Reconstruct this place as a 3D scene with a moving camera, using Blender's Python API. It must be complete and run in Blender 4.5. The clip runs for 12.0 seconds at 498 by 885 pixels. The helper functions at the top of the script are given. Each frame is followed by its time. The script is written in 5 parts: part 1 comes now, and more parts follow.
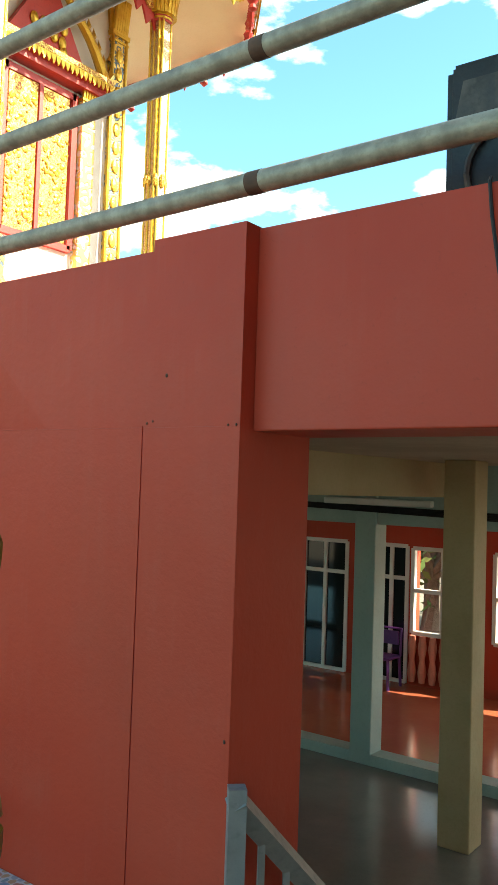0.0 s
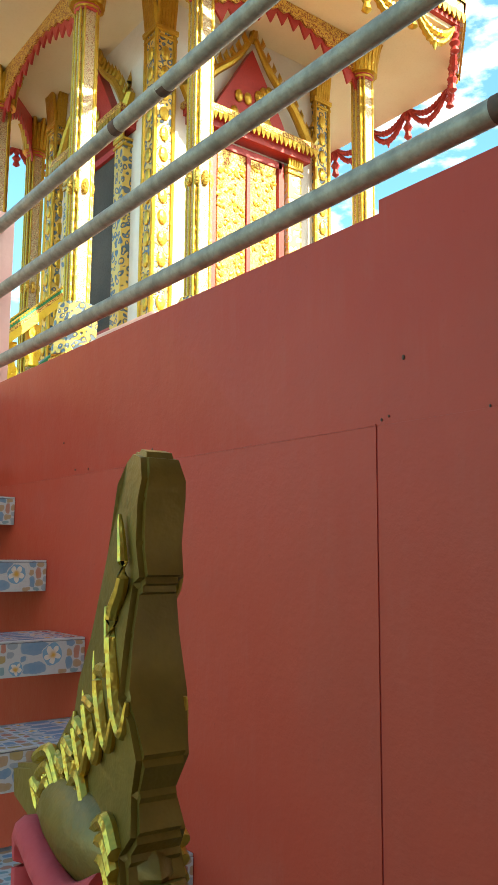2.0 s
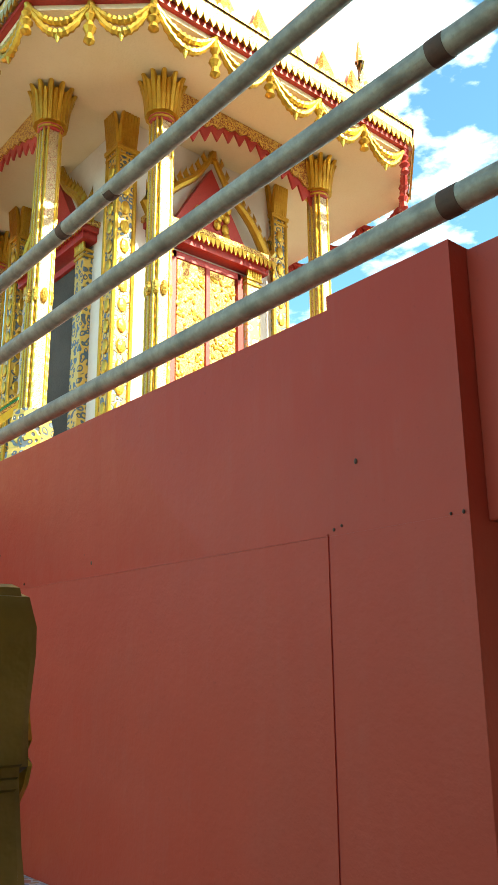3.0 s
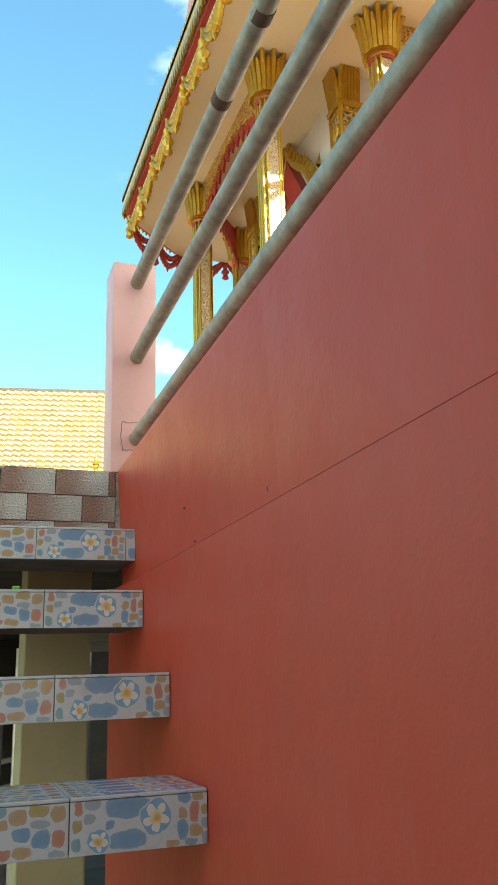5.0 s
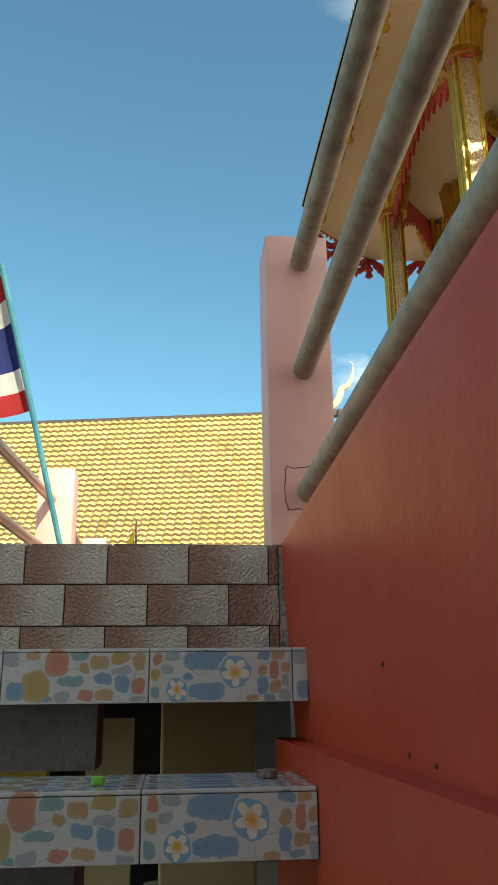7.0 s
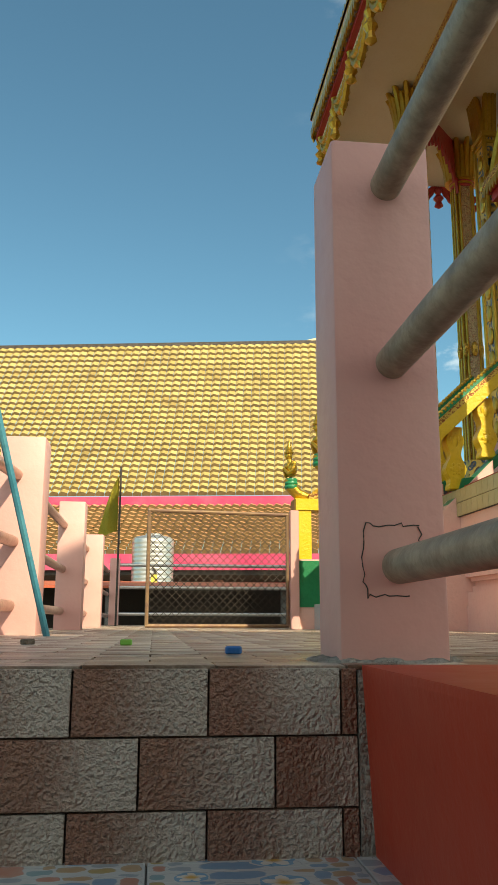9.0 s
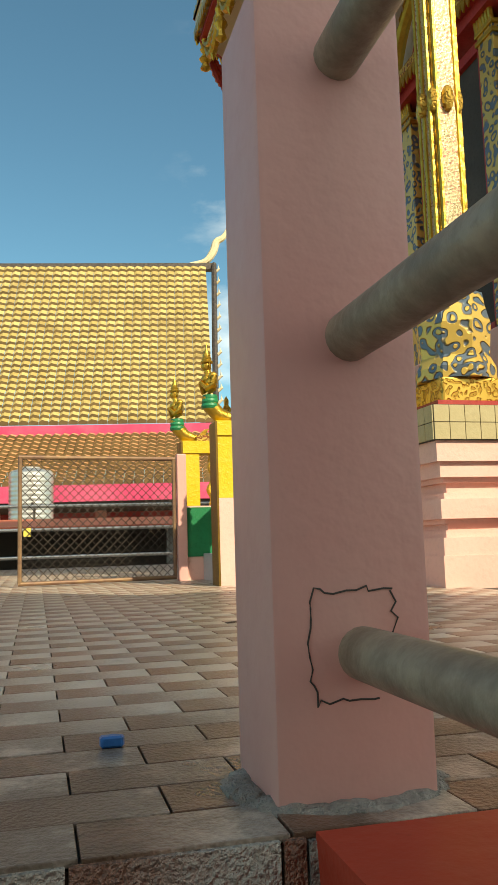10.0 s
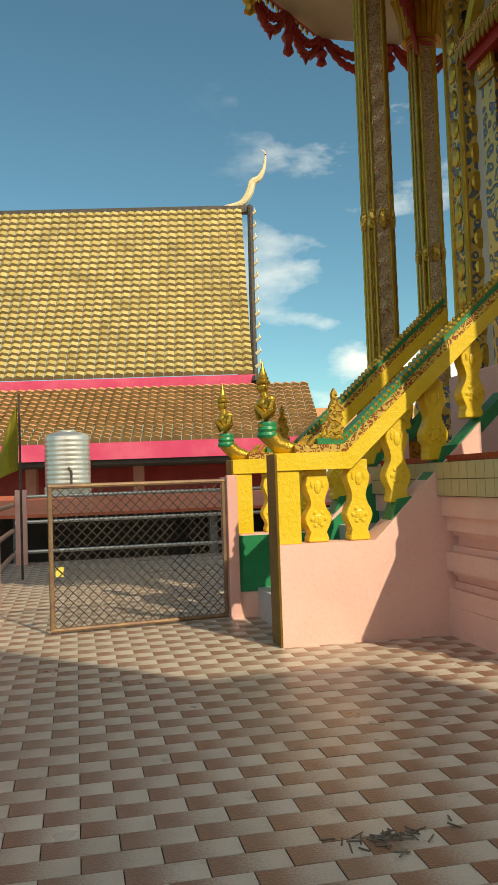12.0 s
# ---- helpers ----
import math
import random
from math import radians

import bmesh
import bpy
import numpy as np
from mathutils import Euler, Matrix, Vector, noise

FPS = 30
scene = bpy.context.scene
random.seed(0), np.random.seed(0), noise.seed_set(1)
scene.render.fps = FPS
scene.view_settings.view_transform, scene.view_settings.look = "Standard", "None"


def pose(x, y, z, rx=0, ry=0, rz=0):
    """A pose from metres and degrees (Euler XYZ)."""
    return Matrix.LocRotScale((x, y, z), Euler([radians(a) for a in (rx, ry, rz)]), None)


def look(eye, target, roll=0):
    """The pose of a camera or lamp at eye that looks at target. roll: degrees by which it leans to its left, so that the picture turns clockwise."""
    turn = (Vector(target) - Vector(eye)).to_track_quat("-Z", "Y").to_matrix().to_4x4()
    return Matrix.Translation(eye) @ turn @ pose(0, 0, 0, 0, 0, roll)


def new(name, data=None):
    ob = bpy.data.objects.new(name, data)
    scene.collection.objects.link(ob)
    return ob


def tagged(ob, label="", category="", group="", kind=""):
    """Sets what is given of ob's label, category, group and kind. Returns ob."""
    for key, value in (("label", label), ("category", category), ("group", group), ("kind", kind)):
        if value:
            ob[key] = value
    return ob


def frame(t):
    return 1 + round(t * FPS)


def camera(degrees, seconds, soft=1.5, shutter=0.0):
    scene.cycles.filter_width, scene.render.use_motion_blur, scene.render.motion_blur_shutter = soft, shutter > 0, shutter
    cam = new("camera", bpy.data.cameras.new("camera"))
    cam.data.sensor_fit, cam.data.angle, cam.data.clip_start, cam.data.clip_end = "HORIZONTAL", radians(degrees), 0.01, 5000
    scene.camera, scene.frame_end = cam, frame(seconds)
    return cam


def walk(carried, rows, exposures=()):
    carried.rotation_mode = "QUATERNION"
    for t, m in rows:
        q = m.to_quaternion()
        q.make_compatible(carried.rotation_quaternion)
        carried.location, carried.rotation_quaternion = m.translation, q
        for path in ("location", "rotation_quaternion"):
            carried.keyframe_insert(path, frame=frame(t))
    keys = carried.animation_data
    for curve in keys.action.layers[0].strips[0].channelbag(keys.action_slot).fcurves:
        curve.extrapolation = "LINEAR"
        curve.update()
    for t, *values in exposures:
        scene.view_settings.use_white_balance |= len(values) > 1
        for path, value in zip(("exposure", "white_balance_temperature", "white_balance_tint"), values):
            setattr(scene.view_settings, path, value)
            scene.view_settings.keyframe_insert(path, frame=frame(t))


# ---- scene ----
cam = camera(33.8, 12.0, soft=0.75)
PATH = [
    (0, (-1.511, -3.971, 1.753), (0.082, -2.766, 1.855), 1.9),
    (0.5, (-1.285, -3.889, 1.724), (0.098, -2.446, 1.788), 0.9),
    (1, (-1.184, -3.851, 1.717), (0.025, -2.258, 1.725), 0.7),
    (1.5, (-1.196, -3.792, 1.678), (-0.035, -2.166, 1.78), 0.2),
    (2, (-1.232, -3.651, 1.621), (-0.023, -2.082, 1.895), 0.4),
    (2.5, (-1.209, -3.601, 1.656), (0.054, -2.117, 2.107), 0.2),
    (2.7, (-1.18, -3.59, 1.659), (0.092, -2.133, 2.171), -0.1),
    (4.3, (-0.668, -3.28, 1.57), (0.254, -1.585, 2.096), -5.2),
    (4.5, (-0.635, -3.212, 1.564), (0.237, -1.492, 2.095), -6.0),
    (5, (-0.538, -2.997, 1.583), (0.12, -1.19, 2.133), -1.8),
    (5.5, (-0.408, -2.771, 1.586), (-0.128, -0.873, 2.148), -0.0),
    (6, (-0.369, -2.436, 1.668), (-0.136, -0.531, 2.23), -0.2),
    (6.5, (-0.355, -2.23, 1.812), (-0.073, -0.331, 2.372), 1.1),
    (7, (-0.245, -2.004, 1.978), (-0.065, -0.104, 2.577), -0.7),
    (7.2, (-0.232, -1.922, 2.011), (-0.075, -0.019, 2.603), -2.8),
    (8.8, (-0.293, -1.31, 2.393), (-0.065, 0.626, 2.843), 0.2),
    (9, (-0.289, -1.241, 2.41), (-0.07, 0.701, 2.835), 0.2),
    (9.5, (-0.295, -0.989, 2.562), (0.021, 0.958, 2.895), -0.8),
    (10, (-0.233, -0.77, 2.619), (0.269, 1.152, 2.858), -1.7),
    (10.5, (-0.203, -0.567, 2.856), (0.252, 1.369, 3.063), -2.5),
    (11, (-0.267, -0.344, 2.998), (0.127, 1.606, 3.205), -1.7),
    (11.5, (-0.223, -0.209, 3.058), (0.307, 1.718, 3.149), -0.8),
    (12, (-0.186, -0.027, 3.251), (0.23, 1.927, 3.342), -2.0),
]
EXPOSURES = [
    (0, 2.3, 7400, 0), (0.8, 2.3, 7400, 0), (1.6, 2.4, 7300, -1), (2.5, 2.0, 7200, -2), (4.3, 2.6, 7200, -2), (5.0, 2.25, 7200, -2), (5.5, 1.55, 7200, -2), (6.5, 1.66, 7200, -2),
    (7, 1.18, 7300, -1), (9, 0.7, 7600, 1), (10.5, 0.5, 7600, 1), (12, 0.25, 7600, 1),
]
walk(cam, [(t, look(eye, target, roll)) for t, eye, target, roll in PATH], EXPOSURES)

scene.cycles.use_denoising = True


# ---------- light ----------
SUN_WAY = Vector((-0.33, 0.77, -0.65)).normalized()      # the way the sunlight travels
world = bpy.data.worlds.new("sky")
scene.world = world
world.use_nodes = True
wn, wl = world.node_tree.nodes, world.node_tree.links
bg = wn["Background"]
sky = wn.new("ShaderNodeTexSky")
sky.sky_type = "NISHITA"
sky.sun_disc = False
sky.sun_elevation = math.asin(-SUN_WAY.z)
sky.sun_rotation = math.atan2(-SUN_WAY.x, -SUN_WAY.y)
sky.air_density, sky.dust_density, sky.ozone_density = 0.85, 0.25, 1.4
wco = wn.new("ShaderNodeTexCoord")
wmap = wn.new("ShaderNodeMapping")
wmap.inputs["Scale"].default_value = (1.0, 1.0, 2.2)
wmap.inputs["Location"].default_value = (0.32, 0.55, 0.1)
wl.new(wco.outputs["Generated"], wmap.inputs["Vector"])
cl = wn.new("ShaderNodeTexNoise")
cl.inputs["Scale"].default_value, cl.inputs["Detail"].default_value, cl.inputs["Roughness"].default_value = 3.4, 9, 0.55
wl.new(wmap.outputs[0], cl.inputs["Vector"])
ramp = wn.new("ShaderNodeValToRGB")
ramp.color_ramp.elements[0].position, ramp.color_ramp.elements[1].position = 0.51, 0.62
wl.new(cl.outputs["Fac"], ramp.inputs["Fac"])
cmix = wn.new("ShaderNodeMixRGB")
cmix.inputs["Color2"].default_value = (8.5, 8.6, 8.8, 1)
wsep = wn.new("ShaderNodeSeparateXYZ")
wl.new(wco.outputs["Generated"], wsep.inputs[0])
wm = wn.new("ShaderNodeMapRange")
wm.interpolation_type = "SMOOTHSTEP"
wm.inputs["From Min"].default_value, wm.inputs["From Max"].default_value = 0.12, 0.34
wl.new(wsep.outputs[0], wm.inputs["Value"])
wmul = wn.new("ShaderNodeMath")
wmul.operation = "MULTIPLY"
wl.new(ramp.outputs["Color"], wmul.inputs[0])
wl.new(wm.outputs[0], wmul.inputs[1])
# unseen broken cloud, added at the walk's back to lift and warm the fill light
back = wn.new("ShaderNodeVectorMath")
back.operation = "DOT_PRODUCT"
back.inputs[1].default_value = (0.2, -0.98, 0.0)
wl.new(wco.outputs["Generated"], back.inputs[0])
bm_ = wn.new("ShaderNodeMapRange")
bm_.interpolation_type = "SMOOTHSTEP"
bm_.inputs["From Min"].default_value, bm_.inputs["From Max"].default_value = 0.12, 0.55
wl.new(back.outputs["Value"], bm_.inputs["Value"])
wide = wn.new("ShaderNodeMapRange")
wide.interpolation_type = "SMOOTHSTEP"
wide.inputs["From Min"].default_value, wide.inputs["From Max"].default_value = 0.32, 0.55
wl.new(cl.outputs["Fac"], wide.inputs["Value"])
bmul = wn.new("ShaderNodeMath")
bmul.operation = "MULTIPLY"
wl.new(wide.outputs[0], bmul.inputs[0])
wl.new(bm_.outputs[0], bmul.inputs[1])
wmax = wn.new("ShaderNodeMath")
wmax.operation = "MAXIMUM"
wl.new(wmul.outputs[0], wmax.inputs[0])
wl.new(bmul.outputs[0], wmax.inputs[1])
wl.new(wmax.outputs[0], cmix.inputs["Fac"])
wtint = wn.new("ShaderNodeMixRGB")
wtint.blend_type = "MULTIPLY"
wtint.inputs["Fac"].default_value = 1.0
wtint.inputs["Color2"].default_value = (0.61, 0.91, 0.91, 1)
wl.new(sky.outputs[0], wtint.inputs["Color1"])
wl.new(wtint.outputs[0], cmix.inputs["Color1"])
wl.new(cmix.outputs[0], bg.inputs["Color"])
bg.inputs["Strength"].default_value = 0.12

sun_data = bpy.data.lights.new("sun", "SUN")
sun_data.energy, sun_data.angle, sun_data.color = 3.3, radians(0.55), (1.0, 0.92, 0.78)
sun = new("sun", sun_data)
sun.matrix_world = look((20, -40, 40), Vector((20, -40, 40)) + SUN_WAY)


# ---------- materials ----------
def nt(name, rough=0.6, metal=0.0):
    m = bpy.data.materials.new(name)
    m.use_nodes = True
    n, l = m.node_tree.nodes, m.node_tree.links
    b = n["Principled BSDF"]
    b.inputs["Roughness"].default_value, b.inputs["Metallic"].default_value = rough, metal
    return m, n, l, b


def noise_tex(n, l, scale, detail=4, rough=0.6, vec=None):
    t = n.new("ShaderNodeTexNoise")
    t.inputs["Scale"].default_value, t.inputs["Detail"].default_value, t.inputs["Roughness"].default_value = scale, detail, rough
    l.new(vec or n.new("ShaderNodeNewGeometry").outputs["Position"], t.inputs["Vector"])
    return t.outputs["Fac"]


def fmath(n, l, op, a, b=None, c=None):
    t = n.new("ShaderNodeMath")
    t.operation = op
    for i, v in enumerate((a, b, c)):
        if v is None:
            continue
        if isinstance(v, (int, float)):
            t.inputs[i].default_value = v
        else:
            l.new(v, t.inputs[i])
    return t.outputs[0]


def mix(n, l, fac, a, b, mode="MIX"):
    t = n.new("ShaderNodeMixRGB")
    t.blend_type = mode
    for s, v in (("Fac", fac), ("Color1", a), ("Color2", b)):
        if isinstance(v, (int, float)):
            t.inputs[s].default_value = v
        elif isinstance(v, tuple):
            t.inputs[s].default_value = (*v, 1)
        else:
            l.new(v, t.inputs[s])
    return t.outputs[0]


def step(n, l, v, lo, hi):
    t = n.new("ShaderNodeMapRange")
    t.interpolation_type = "SMOOTHSTEP"
    t.inputs["From Min"].default_value, t.inputs["From Max"].default_value = lo, hi
    l.new(v, t.inputs["Value"])
    return t.outputs[0]


def bump(n, l, b, h, dist, strength=1.0):
    t = n.new("ShaderNodeBump")
    t.inputs["Distance"].default_value, t.inputs["Strength"].default_value = dist, strength
    l.new(h, t.inputs["Height"])
    l.new(t.outputs[0], b.inputs["Normal"])


def plain(name, c1, c2, rough=0.6, metal=0.0, big=1.3, fine=40, depth=0.0006, amount=0.5):
    """Paint, plaster, metal: two colours in large blotches, fine grain in colour, gloss and relief."""
    m, n, l, b = nt(name, rough, metal)
    f1 = step(n, l, noise_tex(n, l, big, 5, 0.65), 0.35, 0.68)
    f2 = noise_tex(n, l, fine, 3)
    col = mix(n, l, f1, c1, c2)
    dark = tuple(c * 0.72 for c in c1)
    col = mix(n, l, fmath(n, l, "MULTIPLY", step(n, l, f2, 0.5, 0.75), amount), col, dark)
    l.new(col, b.inputs["Base Color"])
    l.new(fmath(n, l, "MULTIPLY_ADD", f2, 0.2, rough - 0.1), b.inputs["Roughness"])
    if depth:
        bump(n, l, b, f2, depth * 4)
    return m


def wall_paint():
    """Red wall paint: faded bloom towards chalky pink in large patches, runs, scuffs and plaster relief."""
    m, n, l, b = nt("red_wall_paint", 0.42)
    b.inputs["Specular IOR Level"].default_value = 0.16
    pos = n.new("ShaderNodeNewGeometry").outputs["Position"]
    mp = n.new("ShaderNodeMapping")
    mp.inputs["Scale"].default_value = (9, 9, 0.7)
    l.new(pos, mp.inputs["Vector"])
    runs = noise_tex(n, l, 2.5, 4, 0.6, mp.outputs[0])
    big = noise_tex(n, l, 0.9, 4, 0.6)
    fine = noise_tex(n, l, 70, 3)
    mid = noise_tex(n, l, 7, 5, 0.65)
    col = mix(n, l, step(n, l, big, 0.3, 0.7), (0.46, 0.050, 0.025), (0.51, 0.067, 0.036))
    chalk = fmath(n, l, "MULTIPLY", step(n, l, runs, 0.42, 0.75), step(n, l, mid, 0.35, 0.7))
    col = mix(n, l, fmath(n, l, "MULTIPLY", chalk, 0.13), col, (0.48, 0.17, 0.125))
    patch = step(n, l, noise_tex(n, l, 2.3, 6, 0.7), 0.46, 0.66)
    col = mix(n, l, fmath(n, l, "MULTIPLY", patch, 0.22), col, (0.40, 0.075, 0.045))
    col = mix(n, l, fmath(n, l, "MULTIPLY", step(n, l, fine, 0.62, 0.8), 0.25), col, (0.22, 0.03, 0.02))
    l.new(col, b.inputs["Base Color"])
    l.new(fmath(n, l, "MULTIPLY_ADD", mid, 0.25, 0.32), b.inputs["Roughness"])
    h = fmath(n, l, "ADD", fmath(n, l, "MULTIPLY", mid, 1.0), fmath(n, l, "MULTIPLY", fine, 0.16))
    bump(n, l, b, h, 0.003)
    return m


def brick_tile(name, axis_v, origin_v, w=0.196, h=0.0985, x0=0.0, relief=0.003):
    """Two-tone tile: every piece runs from brown at one end to pale grey at the other; rough surface."""
    m, n, l, b = nt(name, 0.45)
    sp = n.new("ShaderNodeSeparateXYZ")
    l.new(n.new("ShaderNodeNewGeometry").outputs["Position"], sp.inputs[0])
    row = fmath(n, l, "FLOOR", fmath(n, l, "DIVIDE", fmath(n, l, "SUBTRACT", sp.outputs[axis_v], origin_v), h))
    off = fmath(n, l, "MULTIPLY", fmath(n, l, "MODULO", fmath(n, l, "ABSOLUTE", row), 2), w / 2)
    u = fmath(n, l, "FRACT", fmath(n, l, "DIVIDE", fmath(n, l, "SUBTRACT", fmath(n, l, "SUBTRACT", sp.outputs[0], x0 - 10 * w), off), w))
    grain = noise_tex(n, l, 150, 2, 0.6)
    wear = noise_tex(n, l, 2.2, 4, 0.6)
    dirt = noise_tex(n, l, 9, 5, 0.7)
    uu = fmath(n, l, "ADD", u, fmath(n, l, "MULTIPLY", fmath(n, l, "SUBTRACT", grain, 0.5), 0.5))
    col = mix(n, l, step(n, l, uu, 0.15, 0.85), (0.27, 0.13, 0.085) if relief > 0.01 else (0.27, 0.135, 0.085), (0.54, 0.51, 0.45) if relief > 0.01 else (0.69, 0.61, 0.52))
    rnd = n.new("ShaderNodeObjectInfo").outputs["Random"]
    col = mix(n, l, fmath(n, l, "MULTIPLY", rnd, 0.22), col, (0.30, 0.20, 0.14))
    col = mix(n, l, fmath(n, l, "MULTIPLY", step(n, l, wear, 0.45, 0.72), 0.35), col, (0.33, 0.26, 0.20))
    col = mix(n, l, fmath(n, l, "MULTIPLY", step(n, l, dirt, 0.58, 0.8), 0.55), col, (0.10, 0.075, 0.055))
    if axis_v == 1:
        # damp brown dirt that has gathered along the rim
        rim = fmath(n, l, "SUBTRACT", 1.0, step(n, l, sp.outputs[1], 0.30, 0.85))
        spots = step(n, l, noise_tex(n, l, 5, 6, 0.75), 0.34, 0.56)
        col = mix(n, l, fmath(n, l, "MULTIPLY", fmath(n, l, "MULTIPLY", rim, spots), 0.8), col, (0.085, 0.055, 0.035))
    l.new(col, b.inputs["Base Color"])
    l.new(fmath(n, l, "MULTIPLY_ADD", wear, 0.45, 0.12), b.inputs["Roughness"])
    bump(n, l, b, grain, relief)
    return m


STONE_TONES = {"b": (0.13, 0.27, 0.42), "t": (0.16, 0.30, 0.33), "r": (0.44, 0.17, 0.10), "o": (0.40, 0.26, 0.12), "y": (0.36, 0.27, 0.07), "g": (0.27, 0.33, 0.37)}
# middle across and down, half width and half height of each printed stone, as shares of the tile
PEBBLES = "g.05,.18,.05,.14 o.20,.13,.05,.08 r.37,.25,.07,.24 t.52,.15,.06,.10 y.23,.68,.085,.27 b.09,.78,.055,.16 t.46,.60,.08,.09 r.57,.86,.05,.09 o.66,.26,.06,.12 y.80,.17,.06,.10 b.69,.56,.06,.10 g.41,.88,.05,.08 o.70,.85,.06,.09 b.82,.66,.05,.15 r.93,.68,.04,.15 o.93,.25,.045,.14 t.31,.93,.04,.05 g.81,.41,.06,.07 g.92,.93,.05,.05 o.56,.38,.03,.08"
FLOWERS = "r.06,.20,.028,.11 g.16,.14,.05,.09 y.05,.50,.03,.10 t.05,.82,.03,.11 b.40,.24,.145,.17 b.40,.80,.12,.15 b.80,.14,.045,.08 o.90,.14,.04,.08 o.79,.41,.03,.10 r.875,.42,.032,.17 o.955,.38,.025,.09 b.79,.71,.033,.17 o.88,.73,.045,.10 g.955,.62,.027,.09 g.95,.89,.035,.11 t.845,.93,.04,.06 o.715,.93,.045,.06 g.13,.40,.035,.08 b.27,.52,.03,.07"


def pebble_tile():
    """Glazed step tile: two prints in turn, pastel pebbles, and frangipani flowers among blue stones, in pale grout."""
    m, n, l, b = nt("pebble_tile", 0.2)
    geo = n.new("ShaderNodeNewGeometry")
    sp, sn = n.new("ShaderNodeSeparateXYZ"), n.new("ShaderNodeSeparateXYZ")
    l.new(geo.outputs["Position"], sp.inputs[0])
    l.new(geo.outputs["Normal"], sn.inputs[0])
    across = fmath(n, l, "DIVIDE", fmath(n, l, "ADD", sp.outputs[0], 0.585 + 2.95), 0.295)
    second = fmath(n, l, "GREATER_THAN", fmath(n, l, "FRACT", fmath(n, l, "MULTIPLY", across, 0.5)), 0.5)
    wob = n.new("ShaderNodeTexNoise")
    wob.inputs["Scale"].default_value, wob.inputs["Detail"].default_value = 38, 2
    l.new(geo.outputs["Position"], wob.inputs["Vector"])
    ws = n.new("ShaderNodeSeparateColor")
    l.new(wob.outputs["Color"], ws.inputs[0])
    u = fmath(n, l, "MULTIPLY_ADD", fmath(n, l, "SUBTRACT", ws.outputs[0], 0.5), 0.055, fmath(n, l, "FRACT", across))
    front = fmath(n, l, "DIVIDE", fmath(n, l, "MULTIPLY", fmath(n, l, "FRACT", fmath(n, l, "DIVIDE", fmath(n, l, "SUBTRACT", 2.0825 + 0.2405, sp.outputs[2]), 0.2405)), 0.2405), 0.108)
    top = fmath(n, l, "FRACT", fmath(n, l, "DIVIDE", fmath(n, l, "MULTIPLY", fmath(n, l, "FRACT", fmath(n, l, "DIVIDE", fmath(n, l, "ADD", sp.outputs[1], 0.25 + 3.18), 0.318)), 0.318), 0.1))
    up = fmath(n, l, "GREATER_THAN", sn.outputs[2], 0.6)
    v = fmath(n, l, "ADD", fmath(n, l, "MULTIPLY", up, top), fmath(n, l, "MULTIPLY", fmath(n, l, "SUBTRACT", 1.0, up), front))
    v = fmath(n, l, "MULTIPLY_ADD", fmath(n, l, "SUBTRACT", ws.outputs[1], 0.5), 0.16, v)
    wash = noise_tex(n, l, 60, 3)

    def printed(text):
        col, cover = (0.50, 0.53, 0.53), None
        for w in text.split():
            cu, cv, ru, rv = (float(k) for k in w[1:].split(","))
            ru, rv = ru * 1.06, rv * 1.06
            du = fmath(n, l, "POWER", fmath(n, l, "ABSOLUTE", fmath(n, l, "DIVIDE", fmath(n, l, "SUBTRACT", u, cu), ru)), 2.8)
            dv = fmath(n, l, "POWER", fmath(n, l, "ABSOLUTE", fmath(n, l, "DIVIDE", fmath(n, l, "SUBTRACT", v, cv), rv)), 2.8)
            d = fmath(n, l, "ADD", du, dv)
            inside = fmath(n, l, "SUBTRACT", 1.0, step(n, l, d, 0.85, 1.2))
            tone = STONE_TONES[w[0]]
            pale = tuple(0.45 * c + 0.55 * k for c, k in zip(tone, (0.50, 0.52, 0.52)))
            stone = mix(n, l, fmath(n, l, "MULTIPLY_ADD", wash, 0.5, fmath(n, l, "MULTIPLY", d, 0.2)), tone, pale)
            col = mix(n, l, inside, col, stone)
            cover = inside if cover is None else fmath(n, l, "MAXIMUM", cover, inside)
        return col, cover

    def flower(col, cu, cv, r):
        fx = fmath(n, l, "MULTIPLY", fmath(n, l, "SUBTRACT", u, cu), 0.295)
        fy = fmath(n, l, "MULTIPLY", fmath(n, l, "SUBTRACT", v, cv), 0.104)
        rr = fmath(n, l, "SQRT", fmath(n, l, "ADD", fmath(n, l, "MULTIPLY", fx, fx), fmath(n, l, "MULTIPLY", fy, fy)))
        ang = fmath(n, l, "ARCTAN2", fx, fy)
        petal = fmath(n, l, "MULTIPLY_ADD", fmath(n, l, "ABSOLUTE", fmath(n, l, "COSINE", fmath(n, l, "MULTIPLY", ang, 2.5))), r * 0.52, r * 0.42)
        col = mix(n, l, fmath(n, l, "LESS_THAN", rr, r * 1.16), col, (0.50, 0.53, 0.53))
        col = mix(n, l, fmath(n, l, "LESS_THAN", rr, r * 1.05), col, (0.20, 0.37, 0.52))
        bloom = mix(n, l, step(n, l, rr, r * 0.08, r * 0.62), (0.60, 0.36, 0.07), (0.66, 0.64, 0.56))
        return mix(n, l, fmath(n, l, "LESS_THAN", rr, petal), col, bloom)

    ca, ia = printed(PEBBLES)
    cb, ib = printed(FLOWERS)
    cb = flower(flower(cb, 0.20, 0.78, 0.021), 0.60, 0.45, 0.030)
    col = mix(n, l, second, ca, cb)
    dirt = noise_tex(n, l, 6, 5, 0.7)
